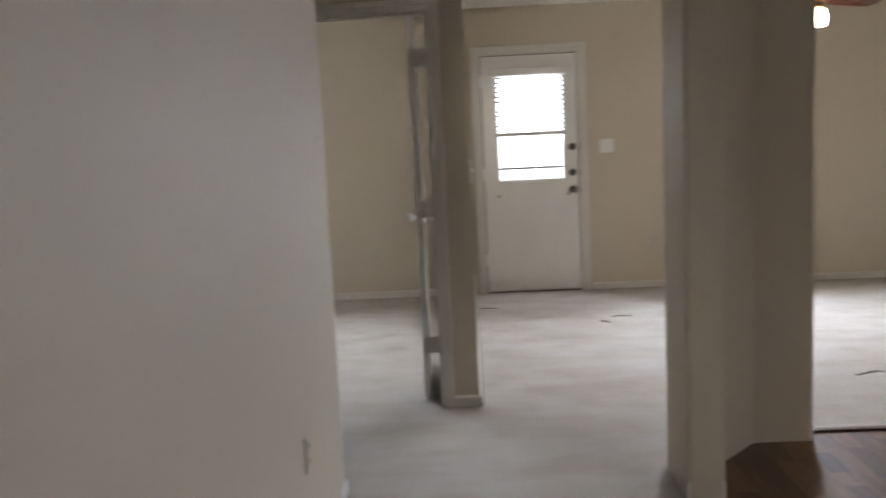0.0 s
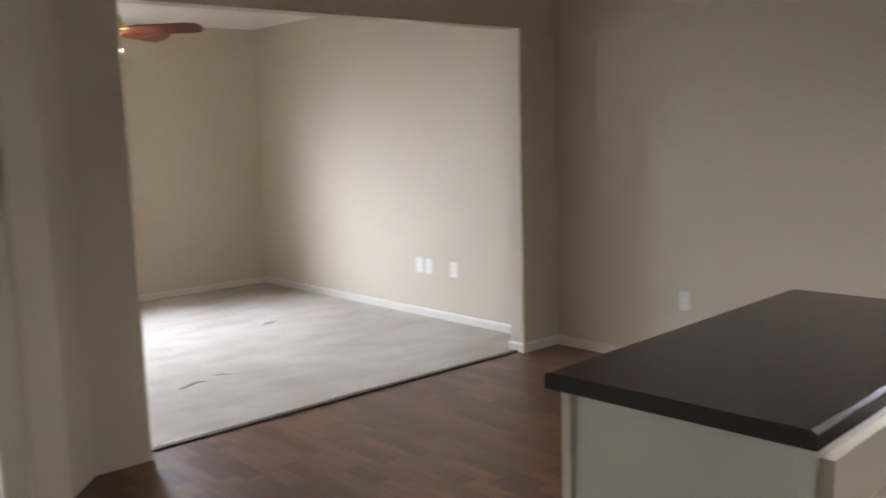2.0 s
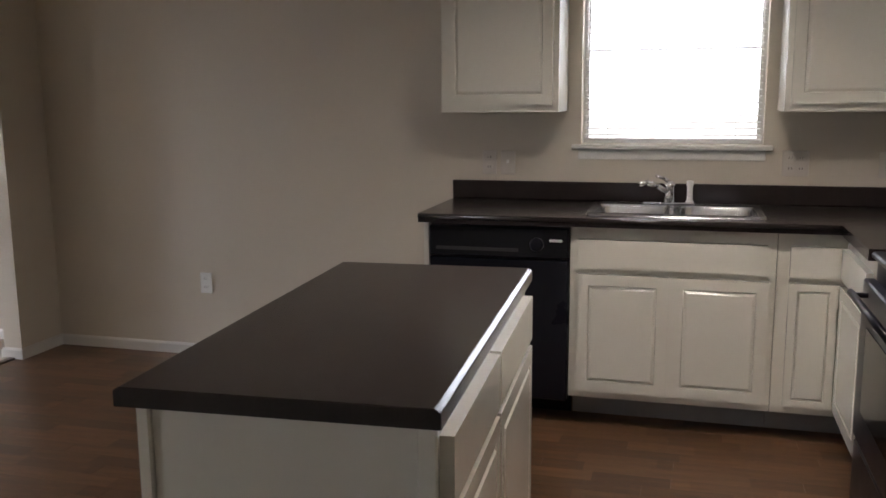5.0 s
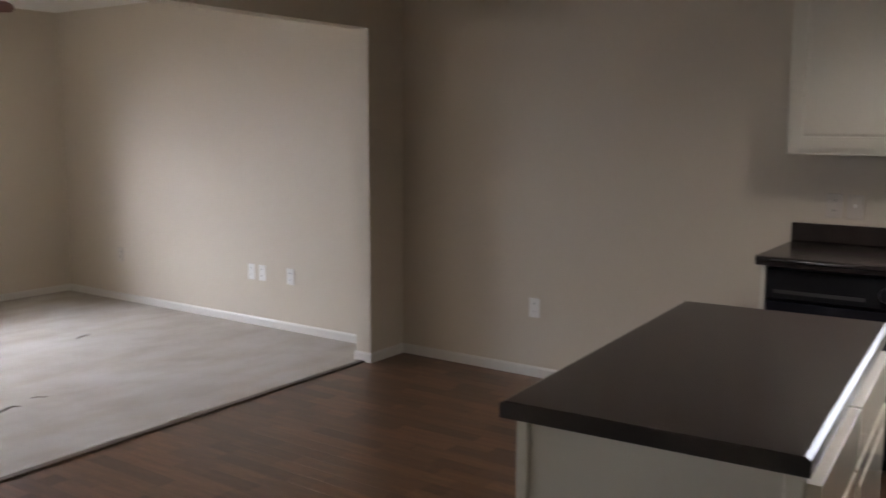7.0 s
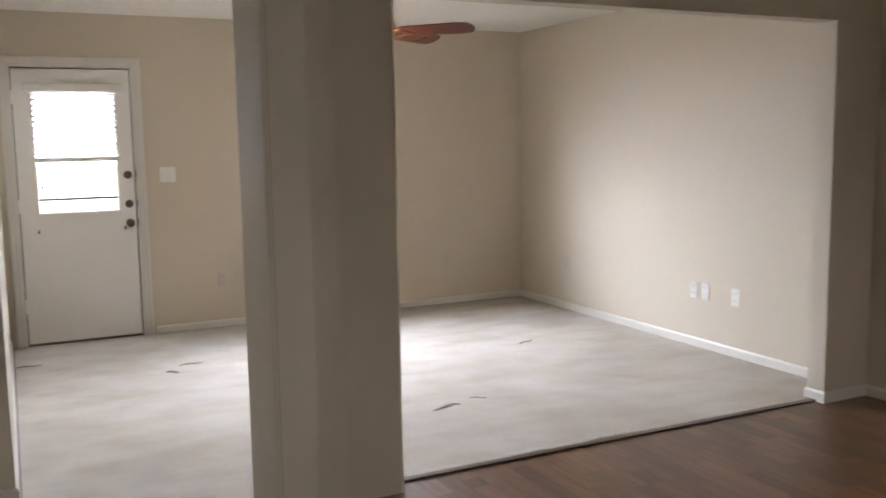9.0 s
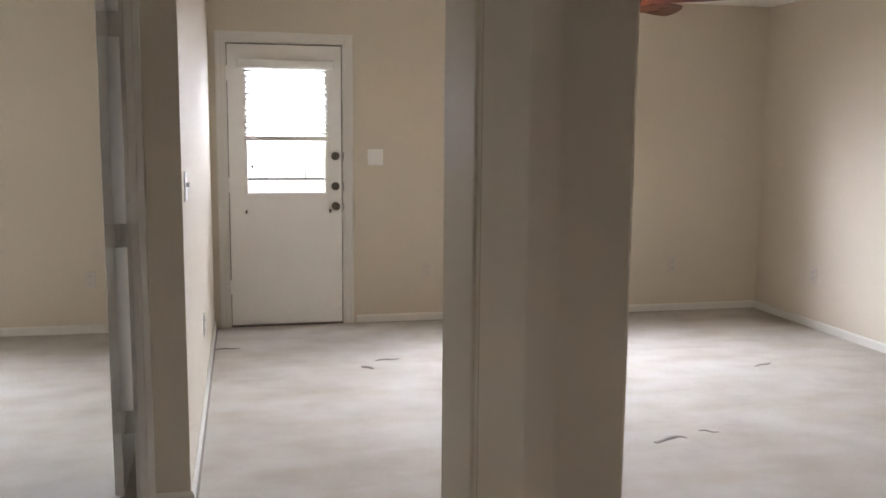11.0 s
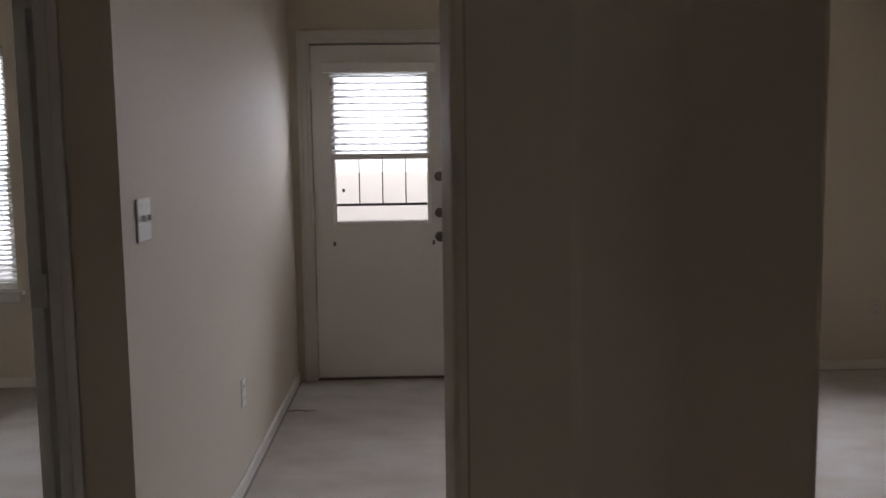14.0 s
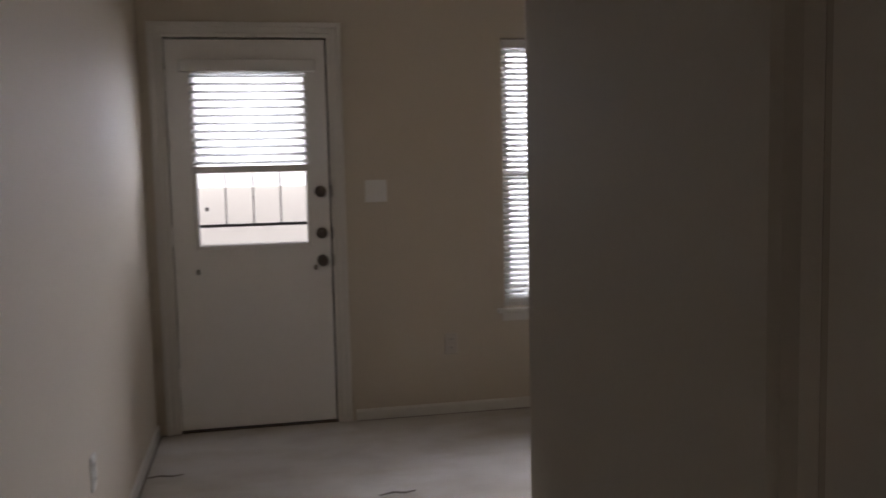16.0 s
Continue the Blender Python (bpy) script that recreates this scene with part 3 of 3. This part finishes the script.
wall_plate("light_switch", (1.177, 0, 1.244), 0, "pale double light switch beside the entry door", "light switch", w=0.116, kind="switch", gangs=2)
wall_plate("light_switch", (0, -2.99, 1.222), 90, "glossy white double light switch on the west wall", "light switch", w=0.116, kind="switch", gangs=2)
wall_plate("outlet", (0, -1.74, 0.405), 90, "white outlet low on the west wall", "outlet")
wall_plate("outlet", (1.568, 0, 0.395), 0, "almond outlet low on the north wall", "outlet", mat=ALMOND)
wall_plate("outlet", (3.59, 0, 0.385), 0, "almond outlet low on the north wall", "outlet", mat=ALMOND)
wall_plate("outlet", (-0.837, 0, 0.385), 0, "almond outlet low on the bedroom wall", "outlet", mat=ALMOND)
for y in (-2.355, -2.468, -2.756):
    wall_plate("outlet", (XE, y, 0.404), -90, "white outlet low on the east wall", "outlet")
wall_plate("outlet", (XE, -0.76, 0.395), -90, "almond outlet low on the east wall", "outlet", mat=ALMOND)
wall_plate("outlet", (XE, -4.762, 0.420), -90, "white outlet low on the kitchen wall", "outlet")
wall_plate("outlet", (XE, -6.386, 1.116), -90, "almond outlet above the backsplash", "outlet", mat=ALMOND)
wall_plate("light_switch", (XE, -6.480, 1.114), -90, "almond switch beside the backsplash outlet", "light switch", kind="switch", mat=ALMOND)
wall_plate("outlet", (XE, -7.815, 1.126), -90, "almond double outlet above the backsplash", "outlet", w=0.116, gangs=2, mat=ALMOND)
wall_plate("outlet", (XE, -8.20, 1.126), -90, "almond outlet above the backsplash", "outlet", mat=ALMOND)
wall_plate("outlet", (-0.56, -4.98, 0.45), 90, "almond outlet low on the hallway wall", "outlet", mat=ALMOND)

# ---- ceiling fan ----
fan = thing("ceiling_fan", "mahogany ceiling fan with brass fittings and a lit lamp", "ceiling fan", at=(2.18, -1.94, -0.03))
bm = bmesh.new()
lathe(bm, [(0.065, CEILING + 0.029), (0.06, CEILING), (0.02, CEILING - 0.02)], (0, 0, 0))
part("canopy", bm, FANM, fan, smooth=True)
bm = bmesh.new()
cyl(bm, (0, 0, 2.27), (0, 0, CEILING - 0.005), 0.013, n=12)
part("downrod", bm, FANM, fan)
bm = bmesh.new()
lathe(bm, [(0.03, 2.285), (0.085, 2.265), (0.10, 2.22), (0.10, 2.185), (0.07, 2.16), (0.05, 2.15)], (0, 0, 0))
part("motor_housing", bm, FANM, fan, smooth=True)
for k in range(5):
    a = radians(-43 + 72 * k)
    c, s = math.cos(a), math.sin(a)
    m = Matrix(((c, -s, 0, 0), (s, c, 0, 0), (0, 0, 1, 2.172), (0, 0, 0, 1)))
    bm = bmesh.new()
    outline = [(0.14, -0.045), (0.20, -0.058), (0.50, -0.068), (0.58, -0.062), (0.605, -0.03), (0.61, 0.0), (0.605, 0.03),
               (0.58, 0.062), (0.50, 0.068), (0.22, 0.058), (0.16, 0.045)]
    prism(bm, outline, -0.003, 0.004)
    bm.transform(m @ Matrix.Rotation(radians(-20), 4, "X"))
    blade = part("blade", bm, FANW, fan)
    bm = bmesh.new()
    bx(bm, 0.08, -0.018, 0.006, 0.24, 0.018, 0.012, bev=0.002)
    bm.transform(m)
    part("blade_iron", bm, FANM, blade)
bm = bmesh.new()
lathe(bm, [(0.045, 2.15), (0.055, 2.135), (0.06, 2.118), (0.02, 2.112)], (0, 0, 0))
part("light_fitter", bm, FANM, fan, smooth=True)
bm = bmesh.new()
lathe(bm, [(0.040, 2.110), (0.068, 2.104), (0.076, 2.06), (0.074, 2.015), (0.058, 2.003), (0.01, 2.000)], (0, 0, 0))
part("shade", bm, BULB, fan, "lit frosted glass lamp shade", True)
bm = bmesh.new()
lathe(bm, [(0.016, 1.999), (0.012, 1.988), (0.004, 1.978)], (0, 0, 0), n=12)
part("finial", bm, FANM, fan, smooth=True)

# ---- kitchen ----
KIT = (0, 0.05, 0)
FACE = {"south": 0, "west": -90, "north": 180, "east": 90}


def front(name, parent, w, h, at, facing, material=CABP, raised=True, t=0.003, lip=0.021):
    """A door or drawer front, w wide and h high, with a broad routed edge; raised fronts have a routed panel. It lies in the parent's space."""
    bm = bmesh.new()
    fs = bx(bm, 0, -t, 0, w, 0, h)
    face = next(f for f in fs if f.calc_center_median().y < -t * 0.9)
    bmesh.ops.inset_region(bm, faces=[face], thickness=lip * 0.55, depth=0.0)
    for v in face.verts:
        v.co.y -= lip
    if raised:
        narrow_door = w < 0.25
        bmesh.ops.inset_region(bm, faces=[face], thickness=0.042 if narrow_door else 0.066, depth=0.0)
        bmesh.ops.inset_region(bm, faces=[face], thickness=0.005, depth=0.0)
        for v in face.verts:
            v.co.y += 0.009
        bmesh.ops.inset_region(bm, faces=[face], thickness=0.011 if narrow_door else 0.018, depth=0.0)
        for v in face.verts:
            v.co.y -= 0.010
    ob = part(name, bm, material, parent)
    ob.location, ob.rotation_euler = at, (0, 0, radians(FACE[facing]))
    return ob


# wall run along the east side: carcasses
def carcass(parent, x0, y0, x1, y1, z0=0.135, z1=0.893):
    return boxpart("carcass", CABP, parent, (x0, y0, z0, x1, y1, z1), bev=0.002)


XF = 3.775
panel = thing("end_panel", "cream end panel beside the dishwasher", "cabinet panel", at=KIT)
boxpart("board", CABP, panel, (XF - 0.012, -6.292, 0.0, XE - 0.002, -6.268, 0.893), bev=0.002)

sinkbase = thing("sink_cabinet", "cream painted sink cabinet with two raised-panel doors", "cabinet", at=KIT)
carcass(sinkbase, XF, -7.755, XE - 0.002, -6.920)
boxpart("toe_kick", TOE, sinkbase, (XF + 0.17, -7.755, 0.004, XF + 0.185, -6.920, 0.135))
front("false_drawer_front", sinkbase, 0.763, 0.123, (XF - 0.0005, -6.955, 0.715), "west", raised=False)
front("door", sinkbase, 0.380, 0.517, (XF - 0.0005, -6.955, 0.171), "west")
front("door", sinkbase, 0.384, 0.517, (XF - 0.0005, -7.347, 0.171), "west")

narrow = thing("narrow_cabinet", "narrow cream base cabinet with one drawer and door", "cabinet", at=KIT)
carcass(narrow, XF, -8.633, XE - 0.002, -7.757)
boxpart("toe_kick", TOE, narrow, (XF + 0.17, -8.633, 0.004, XF + 0.185, -7.757, 0.135))
front("drawer_front", narrow, 0.185, 0.123, (XF - 0.0005, -7.805, 0.715), "west", raised=False)
front("door", narrow, 0.185, 0.517, (XF - 0.0005, -7.805, 0.171), "west")

CORNER = (0, 0.15, 0)
leg = thing("corner_cabinet", "cream base cabinet between corner and range", "cabinet", at=CORNER)
carcass(leg, 3.168, -8.733, XF - 0.001, -8.118)
boxpart("toe_kick", TOE, leg, (3.168, -8.193, 0.004, XF - 0.001, -8.178, 0.135))
front("drawer_front", leg, 0.50, 0.123, (XF - 0.03, -8.1175, 0.715), "north", raised=False)
front("door", leg, 0.50, 0.517, (XF - 0.03, -8.1175, 0.171), "north")

# dishwasher
dw = thing("dishwasher", "black built-in dishwasher with a dial on its control panel", "dishwasher", at=KIT)
boxpart("tub", BLACKM, dw, (XF + 0.02, -6.917, 0.11, XE - 0.01, -6.296, 0.888))
boxpart("door_panel", BLACK, dw, (XF - 0.022, -6.915, 0.115, XF + 0.02, -6.298, 0.742), bev=0.005)
boxpart("control_panel", BLACKM, dw, (XF - 0.030, -6.915, 0.747, XF + 0.02, -6.298, 0.882), bev=0.006)
bm = bmesh.new()
lathe(bm, [(0.030, -0.030), (0.030, -0.040), (0.022, -0.052), (0.005, -0.053)], (XF, -6.780, 0.81), "X")
part("dial", bm, BLACK, dw, smooth=True)
boxpart("latch", PLAST, dw, (XF - 0.038, -6.890, 0.823, XF - 0.0305, -6.834, 0.835), bev=0.003, label="pale latch handle")
boxpart("toe_panel", BLACKM, dw, (XF + 0.16, -6.915, 0.006, XF + 0.175, -6.298, 0.108))
boxpart("trim_line", DARK, dw, (XF - 0.032, -6.70, 0.775, XF - 0.0305, -6.33, 0.79))

# worktop with a cut-out for the sink
top = thing("worktop", "dark laminate kitchen worktop with backsplash", "worktop", at=KIT)
bm = bmesh.new()
Z0, Z1, XC = 0.895, 0.935, 3.720
for d in ((XC, -6.995, XE - 0.002, -6.255), (XC, -8.633, XE - 0.002, -7.693), (XC, -7.693, 3.835, -6.995),
          (4.225, -7.693, XE - 0.002, -6.995), (3.162, -8.633, XC, -7.982)):
    bx(bm, d[0], d[1], Z0, d[2], d[3], Z1)
bmesh.ops.remove_doubles(bm, verts=bm.verts, dist=1e-5)
slab = part("slab", bm, LAMI, top)
bm = bmesh.new()
bx(bm, XE - 0.024, -8.613, Z1, XE - 0.0006, -6.250, 1.026, bev=0.004)
part("backsplash", bm, LAMI, top)
boxpart("backsplash", LAMI, top, (3.162, -8.633, Z1, XE - 0.026, -8.615, 1.026), bev=0.004)
bm = bmesh.new()
cyl(bm, (XC, -7.982, Z1 - 0.012), (XC, -6.257, Z1 - 0.012), 0.0125, n=14)
part("nosing", bm, LAMI, top, smooth=True)

# sink
sink = thing("kitchen_sink", "double-bowl stainless steel sink in the worktop", "sink", at=KIT)
bm = bmesh.new()
sx0, sx1, sy0, sy1 = 3.800, 4.265, -7.715, -6.973
bowls = [(3.848, -7.318, 4.165, -7.010), (3.848, -7.678, 4.165, -7.370)]


def ring(bm, x0, y0, x1, y1, z, r=0.05, n=5):
    pts = []
    for cx, cy, a0 in ((x1 - r, y1 - r, 0), (x0 + r, y1 - r, 90), (x0 + r, y0 + r, 180), (x1 - r, y0 + r, 270)):
        for i in range(n + 1):
            a = radians(a0 + 90 * i / n)
            pts.append(bm.verts.new((cx + r * math.cos(a), cy + r * math.sin(a), z)))
    return pts


def skin(bm, a, b):
    n = len(a)
    for i in range(n):
        bm.faces.new((a[i], a[(i + 1) % n], b[(i + 1) % n], b[i]))


def cells(bm, x0, y0, x1, y1, holes, z0, z1):
    xs = sorted({x0, x1, *[h[0] for h in holes], *[h[2] for h in holes]})
    ys = sorted({y0, y1, *[h[1] for h in holes], *[h[3] for h in holes]})
    for a, b in zip(xs, xs[1:]):
        for c, d in zip(ys, ys[1:]):
            if not any(h[0] <= a and b <= h[2] and h[1] <= c and d <= h[3] for h in holes):
                bx(bm, a, c, z0, b, d, z1)


cells(bm, sx0 + 0.012, sy0 + 0.012, sx1 - 0.012, sy1 - 0.012, bowls, 0.9355, 0.942)
part("deck", bm, STEEL, sink)
bm = bmesh.new()
o, i1, i2 = ring(bm, sx0, sy0, sx1, sy1, 0.9352, 0.04), ring(bm, sx0 + 0.006, sy0 + 0.006, sx1 - 0.006, sy1 - 0.006, 0.947, 0.036), ring(bm, sx0 + 0.016, sy0 + 0.016, sx1 - 0.016, sy1 - 0.016, 0.9425, 0.03)
skin(bm, o, i1), skin(bm, i1, i2)
part("rim", bm, STEEL, sink, smooth=True)
for b in bowls:
    bm = bmesh.new()
    rs = [ring(bm, b[0] - 0.010, b[1] - 0.010, b[2] + 0.010, b[3] + 0.010, 0.9428, 0.006),
          ring(bm, b[0], b[1], b[2], b[3], 0.9432, 0.055),
          ring(bm, b[0] + 0.006, b[1] + 0.006, b[2] - 0.006, b[3] - 0.006, 0.933, 0.05),
          ring(bm, b[0] + 0.016, b[1] + 0.016, b[2] - 0.016, b[3] - 0.016, 0.79, 0.05),
          ring(bm, b[0] + 0.04, b[1] + 0.04, b[2] - 0.04, b[3] - 0.04, 0.765, 0.05)]
    for p, q in zip(rs, rs[1:]):
        skin(bm, p, q)
    bm.faces.new(rs[-1])
    bowl = part("bowl", bm, STEEL, sink, smooth=True)
    bm = bmesh.new()
    lathe(bm, [(0.045, 0.7655), (0.040, 0.769), (0.02, 0.767)], ((b[0] + b[2]) / 2, (b[1] + b[3]) / 2, 0))
    part("drain", bm, CHROME, bowl, smooth=True)

tap = thing("kitchen_faucet", "chrome lever faucet behind the sink bowls", "faucet", at=KIT)
boxpart("base_plate", CHROME, tap, (4.192, -7.425, 0.942, 4.245, -7.195, 0.953), bev=0.005)
bm = bmesh.new()
lathe(bm, [(0.026, 0.953), (0.024, 0.985), (0.022, 1.020), (0.026, 1.034), (0.018, 1.048), (0.004, 1.052)], (4.22, -7.315, 0))
part("body", bm, CHROME, tap, smooth=True)
bm = bmesh.new()
sp = [Vector((4.22, -7.315, 0.992)), Vector((4.17, -7.262, 1.030)), Vector((4.11, -7.215, 1.050)), Vector((4.075, -7.188, 1.046))]
for a, b in zip(sp, sp[1:]):
    cyl(bm, a, b, 0.0115, n=12)
part("spout", bm, CHROME, tap, smooth=True)
bm = bmesh.new()
cyl(bm, (4.22, -7.318, 1.040), (4.205, -7.290, 1.062), 0.010, 0.008, n=10)
cyl(bm, (4.205, -7.290, 1.062), (4.185, -7.255, 1.074), 0.008, 0.007, n=10)
part("lever", bm, CHROME, tap, smooth=True)
spray = thing("sink_sprayer", "pale plastic side sprayer standing in the sink deck", "sprayer", at=KIT)
bm = bmesh.new()
lathe(bm, [(0.021, 0.942), (0.019, 0.955), (0.013, 0.965), (0.012, 1.015), (0.016, 1.036), (0.015, 1.050), (0.006, 1.054)], (4.22, -7.405, 0), n=16)
part("wand", bm, PLAST, spray, smooth=True)


# wall cabinets
def wall_cabinet(y0, y1, label):
    ob = thing("wall_cabinet", label, "cabinet", group="wall cabinets", at=KIT)
    boxpart("carcass", CABP, ob, (4.046, y1, 1.366, XE - 0.002, y0, 2.150), bev=0.002)
    front("door", ob, y0 - y1 - 0.05, 0.725, (4.0455, y0 - 0.025, 1.398), "west")
    return ob


wall_cabinet(-6.275, -6.822, "cream wall cabinet with a raised-panel door above the dishwasher")
wall_cabinet(-7.775, -8.345, "cream wall cabinet with a raised-panel door above the corner")

# range
rng = thing("kitchen_range", "black free-standing range beside the corner cabinet", "range", at=(-0.305, 0.15, 0))
boxpart("body", BLACKM, rng, (2.700, -8.735, 0.02, 3.460, -8.110, 0.905), bev=0.004)
boxpart("cooktop", BLACK, rng, (2.698, -8.735, 0.906, 3.462, -8.090, 0.928), bev=0.006)
od = boxpart("oven_door", BLACK, rng, (2.705, -8.109, 0.30, 3.455, -8.070, 0.84), bev=0.006)
boxpart("door_window", GLASSB, od, (2.83, -8.0695, 0.42, 3.33, -8.066, 0.70))
bm = bmesh.new()
cyl(bm, (2.76, -8.025, 0.80), (3.40, -8.025, 0.80), 0.012, n=12)
for x in (2.80, 3.36):
    cyl(bm, (x, -8.07, 0.80), (x, -8.025, 0.80), 0.009, n=10)
part("handle", bm, BLACK, od, smooth=True)
boxpart("drawer", BLACK, rng, (2.705, -8.109, 0.06, 3.455, -8.075, 0.285), bev=0.006)
boxpart("backguard", BLACK, rng, (2.700, -8.737, 0.929, 3.460, -8.672, 1.13), bev=0.01)
for x, y, r in ((2.90, -8.26, 0.095), (3.26, -8.26, 0.075), (2.90, -8.53, 0.075), (3.26, -8.53, 0.095)):
    bm = bmesh.new()
    for q in (0.35, 0.6, 0.85):
        n = 28
        for k in range(n):
            a, b = 2 * math.pi * k / n, 2 * math.pi * (k + 1) / n
            cyl(bm, (x + r * q * math.cos(a), y + r * q * math.sin(a), 0.934), (x + r * q * math.cos(b), y + r * q * math.sin(b), 0.934), 0.005, n=5)
    part("burner", bm, BLACKM, rng)
for x in (2.80, 2.92, 3.24, 3.36):
    bm = bmesh.new()
    lathe(bm, [(0.022, 0.0), (0.020, 0.018), (0.006, 0.019)], (x, -8.672, 1.04), "Y", n=16)
    part("knob", bm, BLACKM, rng, smooth=True)

# island, standing a little askew
ISLAND, SKEW = (2.004, -6.622, 0), radians(3.0)
isl = thing("kitchen_island", "cream kitchen island cabinet with drawers under a dark top", "island", at=ISLAND)
isl.rotation_euler = (0, 0, SKEW)
boxpart("carcass", CABP, isl, (-0.603, -0.295, 0.10, 0.590, 0.272, 0.8795), bev=0.002)
boxpart("toe_kick", TOE, isl, (-0.59, -0.215, 0.004, 0.58, 0.26, 0.10))
boxpart("end_panel", CABP, isl, (-0.612, -0.262, 0.004, -0.6035, 0.250, 0.8795), bev=0.001)
for y0, y1 in ((0.250, 0.279), (-0.300, -0.262)):
    boxpart("corner_trim", CABP, isl, (-0.622, y0, 0.004, -0.6035, y1, 0.8795), bev=0.004)
for x, w in ((-0.590, 0.520), (-0.050, 0.600)):
    front("drawer_front", isl, w, 0.130, (x, -0.2955, 0.722), "south", raised=False, lip=0.025)
    front("door", isl, w, 0.565, (x, -0.2955, 0.135), "south", lip=0.025)
itop = thing("island_top", "dark laminate island worktop with sloped long edges", "worktop", at=ISLAND)
itop.rotation_euler = (0, 0, SKEW)
outline = [(-0.311, 0.880), (-0.311, 0.9115), (-0.298, 0.919), (0.298, 0.919), (0.311, 0.9115), (0.311, 0.880)]
bm = bmesh.new()
near, far = ([bm.verts.new((x, y, z)) for y, z in outline] for x in (-0.640, 0.640))
skin(bm, near, far)
bm.faces.new(near)
bm.faces.new(far)
bmesh.ops.bevel(bm, geom=list(bm.edges), offset=0.0015, segments=1, profile=0.5, affect="EDGES", clamp_overlap=True)
part("slab", bm, LAMI, itop)

# kitchen ceiling lamp in front of the sink
LAMPK = glow_material("lit_opal_glass", (1.0, 0.95, 0.86), 185.0)
lampk = thing("ceiling_lamp", "white drum ceiling lamp with a deep-set lit diffuser", "ceiling lamp", at=(2.67, -7.36, 0))
# unseen ring, made deep to hold the lamp's light off distant walls
bm = bmesh.new()
lathe(bm, [(0.190, CEILING - 0.0005), (0.190, CEILING - 0.105), (0.170, CEILING - 0.105), (0.168, CEILING - 0.020)], (0, 0, 0), n=32)
part("cutoff_ring", bm, TRIM, lampk, smooth=False)
bm = bmesh.new()
lathe(bm, [(0.150, CEILING - 0.0215), (0.150, CEILING - 0.026), (0.010, CEILING - 0.030)], (0, 0, 0), n=32)
part("diffuser", bm, LAMPK, lampk, "lit opal glass diffuser")

# ---- scraps on the carpet ----


def scrap(at, rz, pts, width, label):
    """A thin crumpled scrap lying on the carpet: a bent ribbon with thickness."""
    ob = thing("carpet_scrap", label, "debris", group="scraps on the carpet", at=(*at, 0.004))
    ob.rotation_euler = (0, 0, radians(rz))
    bm = bmesh.new()
    rows = []
    for i, (x, y, z) in enumerate(pts):
        w = width * (0.5 + 0.5 * math.sin(1.2 + i * 1.7) ** 2)
        rows.append([bm.verts.new((x, y - w, 0.0005)), bm.verts.new((x, y - w * 0.5, 0.003 + z)), bm.verts.new((x, y + w * 0.6, 0.002 + z)), bm.verts.new((x, y + w, 0.0005))])
    for a, b in zip(rows, rows[1:]):
        for k in range(4):
            bm.faces.new((a[k], a[(k + 1) % 4], b[(k + 1) % 4], b[k]))
    bm.faces.new(rows[0])
    bm.faces.new(rows[-1])
    part("ribbon", bm, TAPE, ob)
    return ob


W1 = [(-0.11, -0.02, 0.001), (-0.05, -0.005, 0.004), (0.0, 0.012, 0.006), (0.045, 0.018, 0.003), (0.07, -0.006, 0.001)]
W2 = [(-0.08, 0.0, 0.001), (-0.02, 0.012, 0.005), (0.03, -0.004, 0.003), (0.08, 0.010, 0.001)]
W3 = [(-0.045, 0.02, 0.002), (-0.015, 0.0, 0.008), (0.02, -0.012, 0.006), (0.04, -0.03, 0.001)]
scrap((2.18, -2.83), 8, W1, 0.017, "dark curled scrap of carpet tape")
scrap((2.40, -2.77), -30, [(x * 0.6, y, z * 0.6) for x, y, z in W2], 0.006, "small faded scrap of carpet tape")
scrap((3.38, -1.69), 20, W2, 0.010, "dark curled scrap of carpet tape")
scrap((0.945, -1.29), -15, W3, 0.020, "dark crumpled scrap of carpet pad")
scrap((1.09, -1.13), 4, W2, 0.009, "thin dark scrap of carpet tape")
scrap((0.10, -0.66), 0, W2, 0.008, "thin dark scrap beside the baseboard")

# thin dark line along the carpet's edge
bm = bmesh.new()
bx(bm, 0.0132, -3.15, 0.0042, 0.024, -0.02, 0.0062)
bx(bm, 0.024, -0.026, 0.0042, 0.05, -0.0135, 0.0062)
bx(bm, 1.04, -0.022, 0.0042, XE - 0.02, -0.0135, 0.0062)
structure("trim_carpet_edge", bm, TAPE, "dark edge line of the carpet along the baseboard", "carpet edge")

# ---- floor planks ----
PW, PL = 0.086, 0.92
plank_meshes = {}


def plank(x0, x1, y0, y1):
    key = (round(x1 - x0, 3), round(y1 - y0, 3))
    if key not in plank_meshes:
        bm = bmesh.new()
        w, l = key
        g = 0.0002
        bx(bm, g, g, -0.0119, w - g, l - g, 0.0, bev=0.0004)
        plank_meshes[key] = mesh_of("plank", bm, WOOD)
    ob = new("plank", plank_meshes[key])
    ob.parent, ob.location = floor_wood, (x0, y0, 0.002)


rnd = random.Random(7)
x = 0.889
while x < XE - 0.002:
    x1 = min(x + PW, XE - 0.0005)
    north = -3.7355
    if x1 < 1.47:
        north = max(-4.165, -4.165 + (x1 - 0.893) * 1.02) if x1 > 0.90 else -4.165
        north = min(north + 0.05, -3.7355)
    y = -8.688
    y1 = y + PL * (0.25 + 0.75 * rnd.random())
    while y < north - 0.01:
        plank(x, x1, y, min(y1, north))
        y, y1 = y1, y1 + PL * (0.7 + 0.5 * rnd.random())
    x = x1
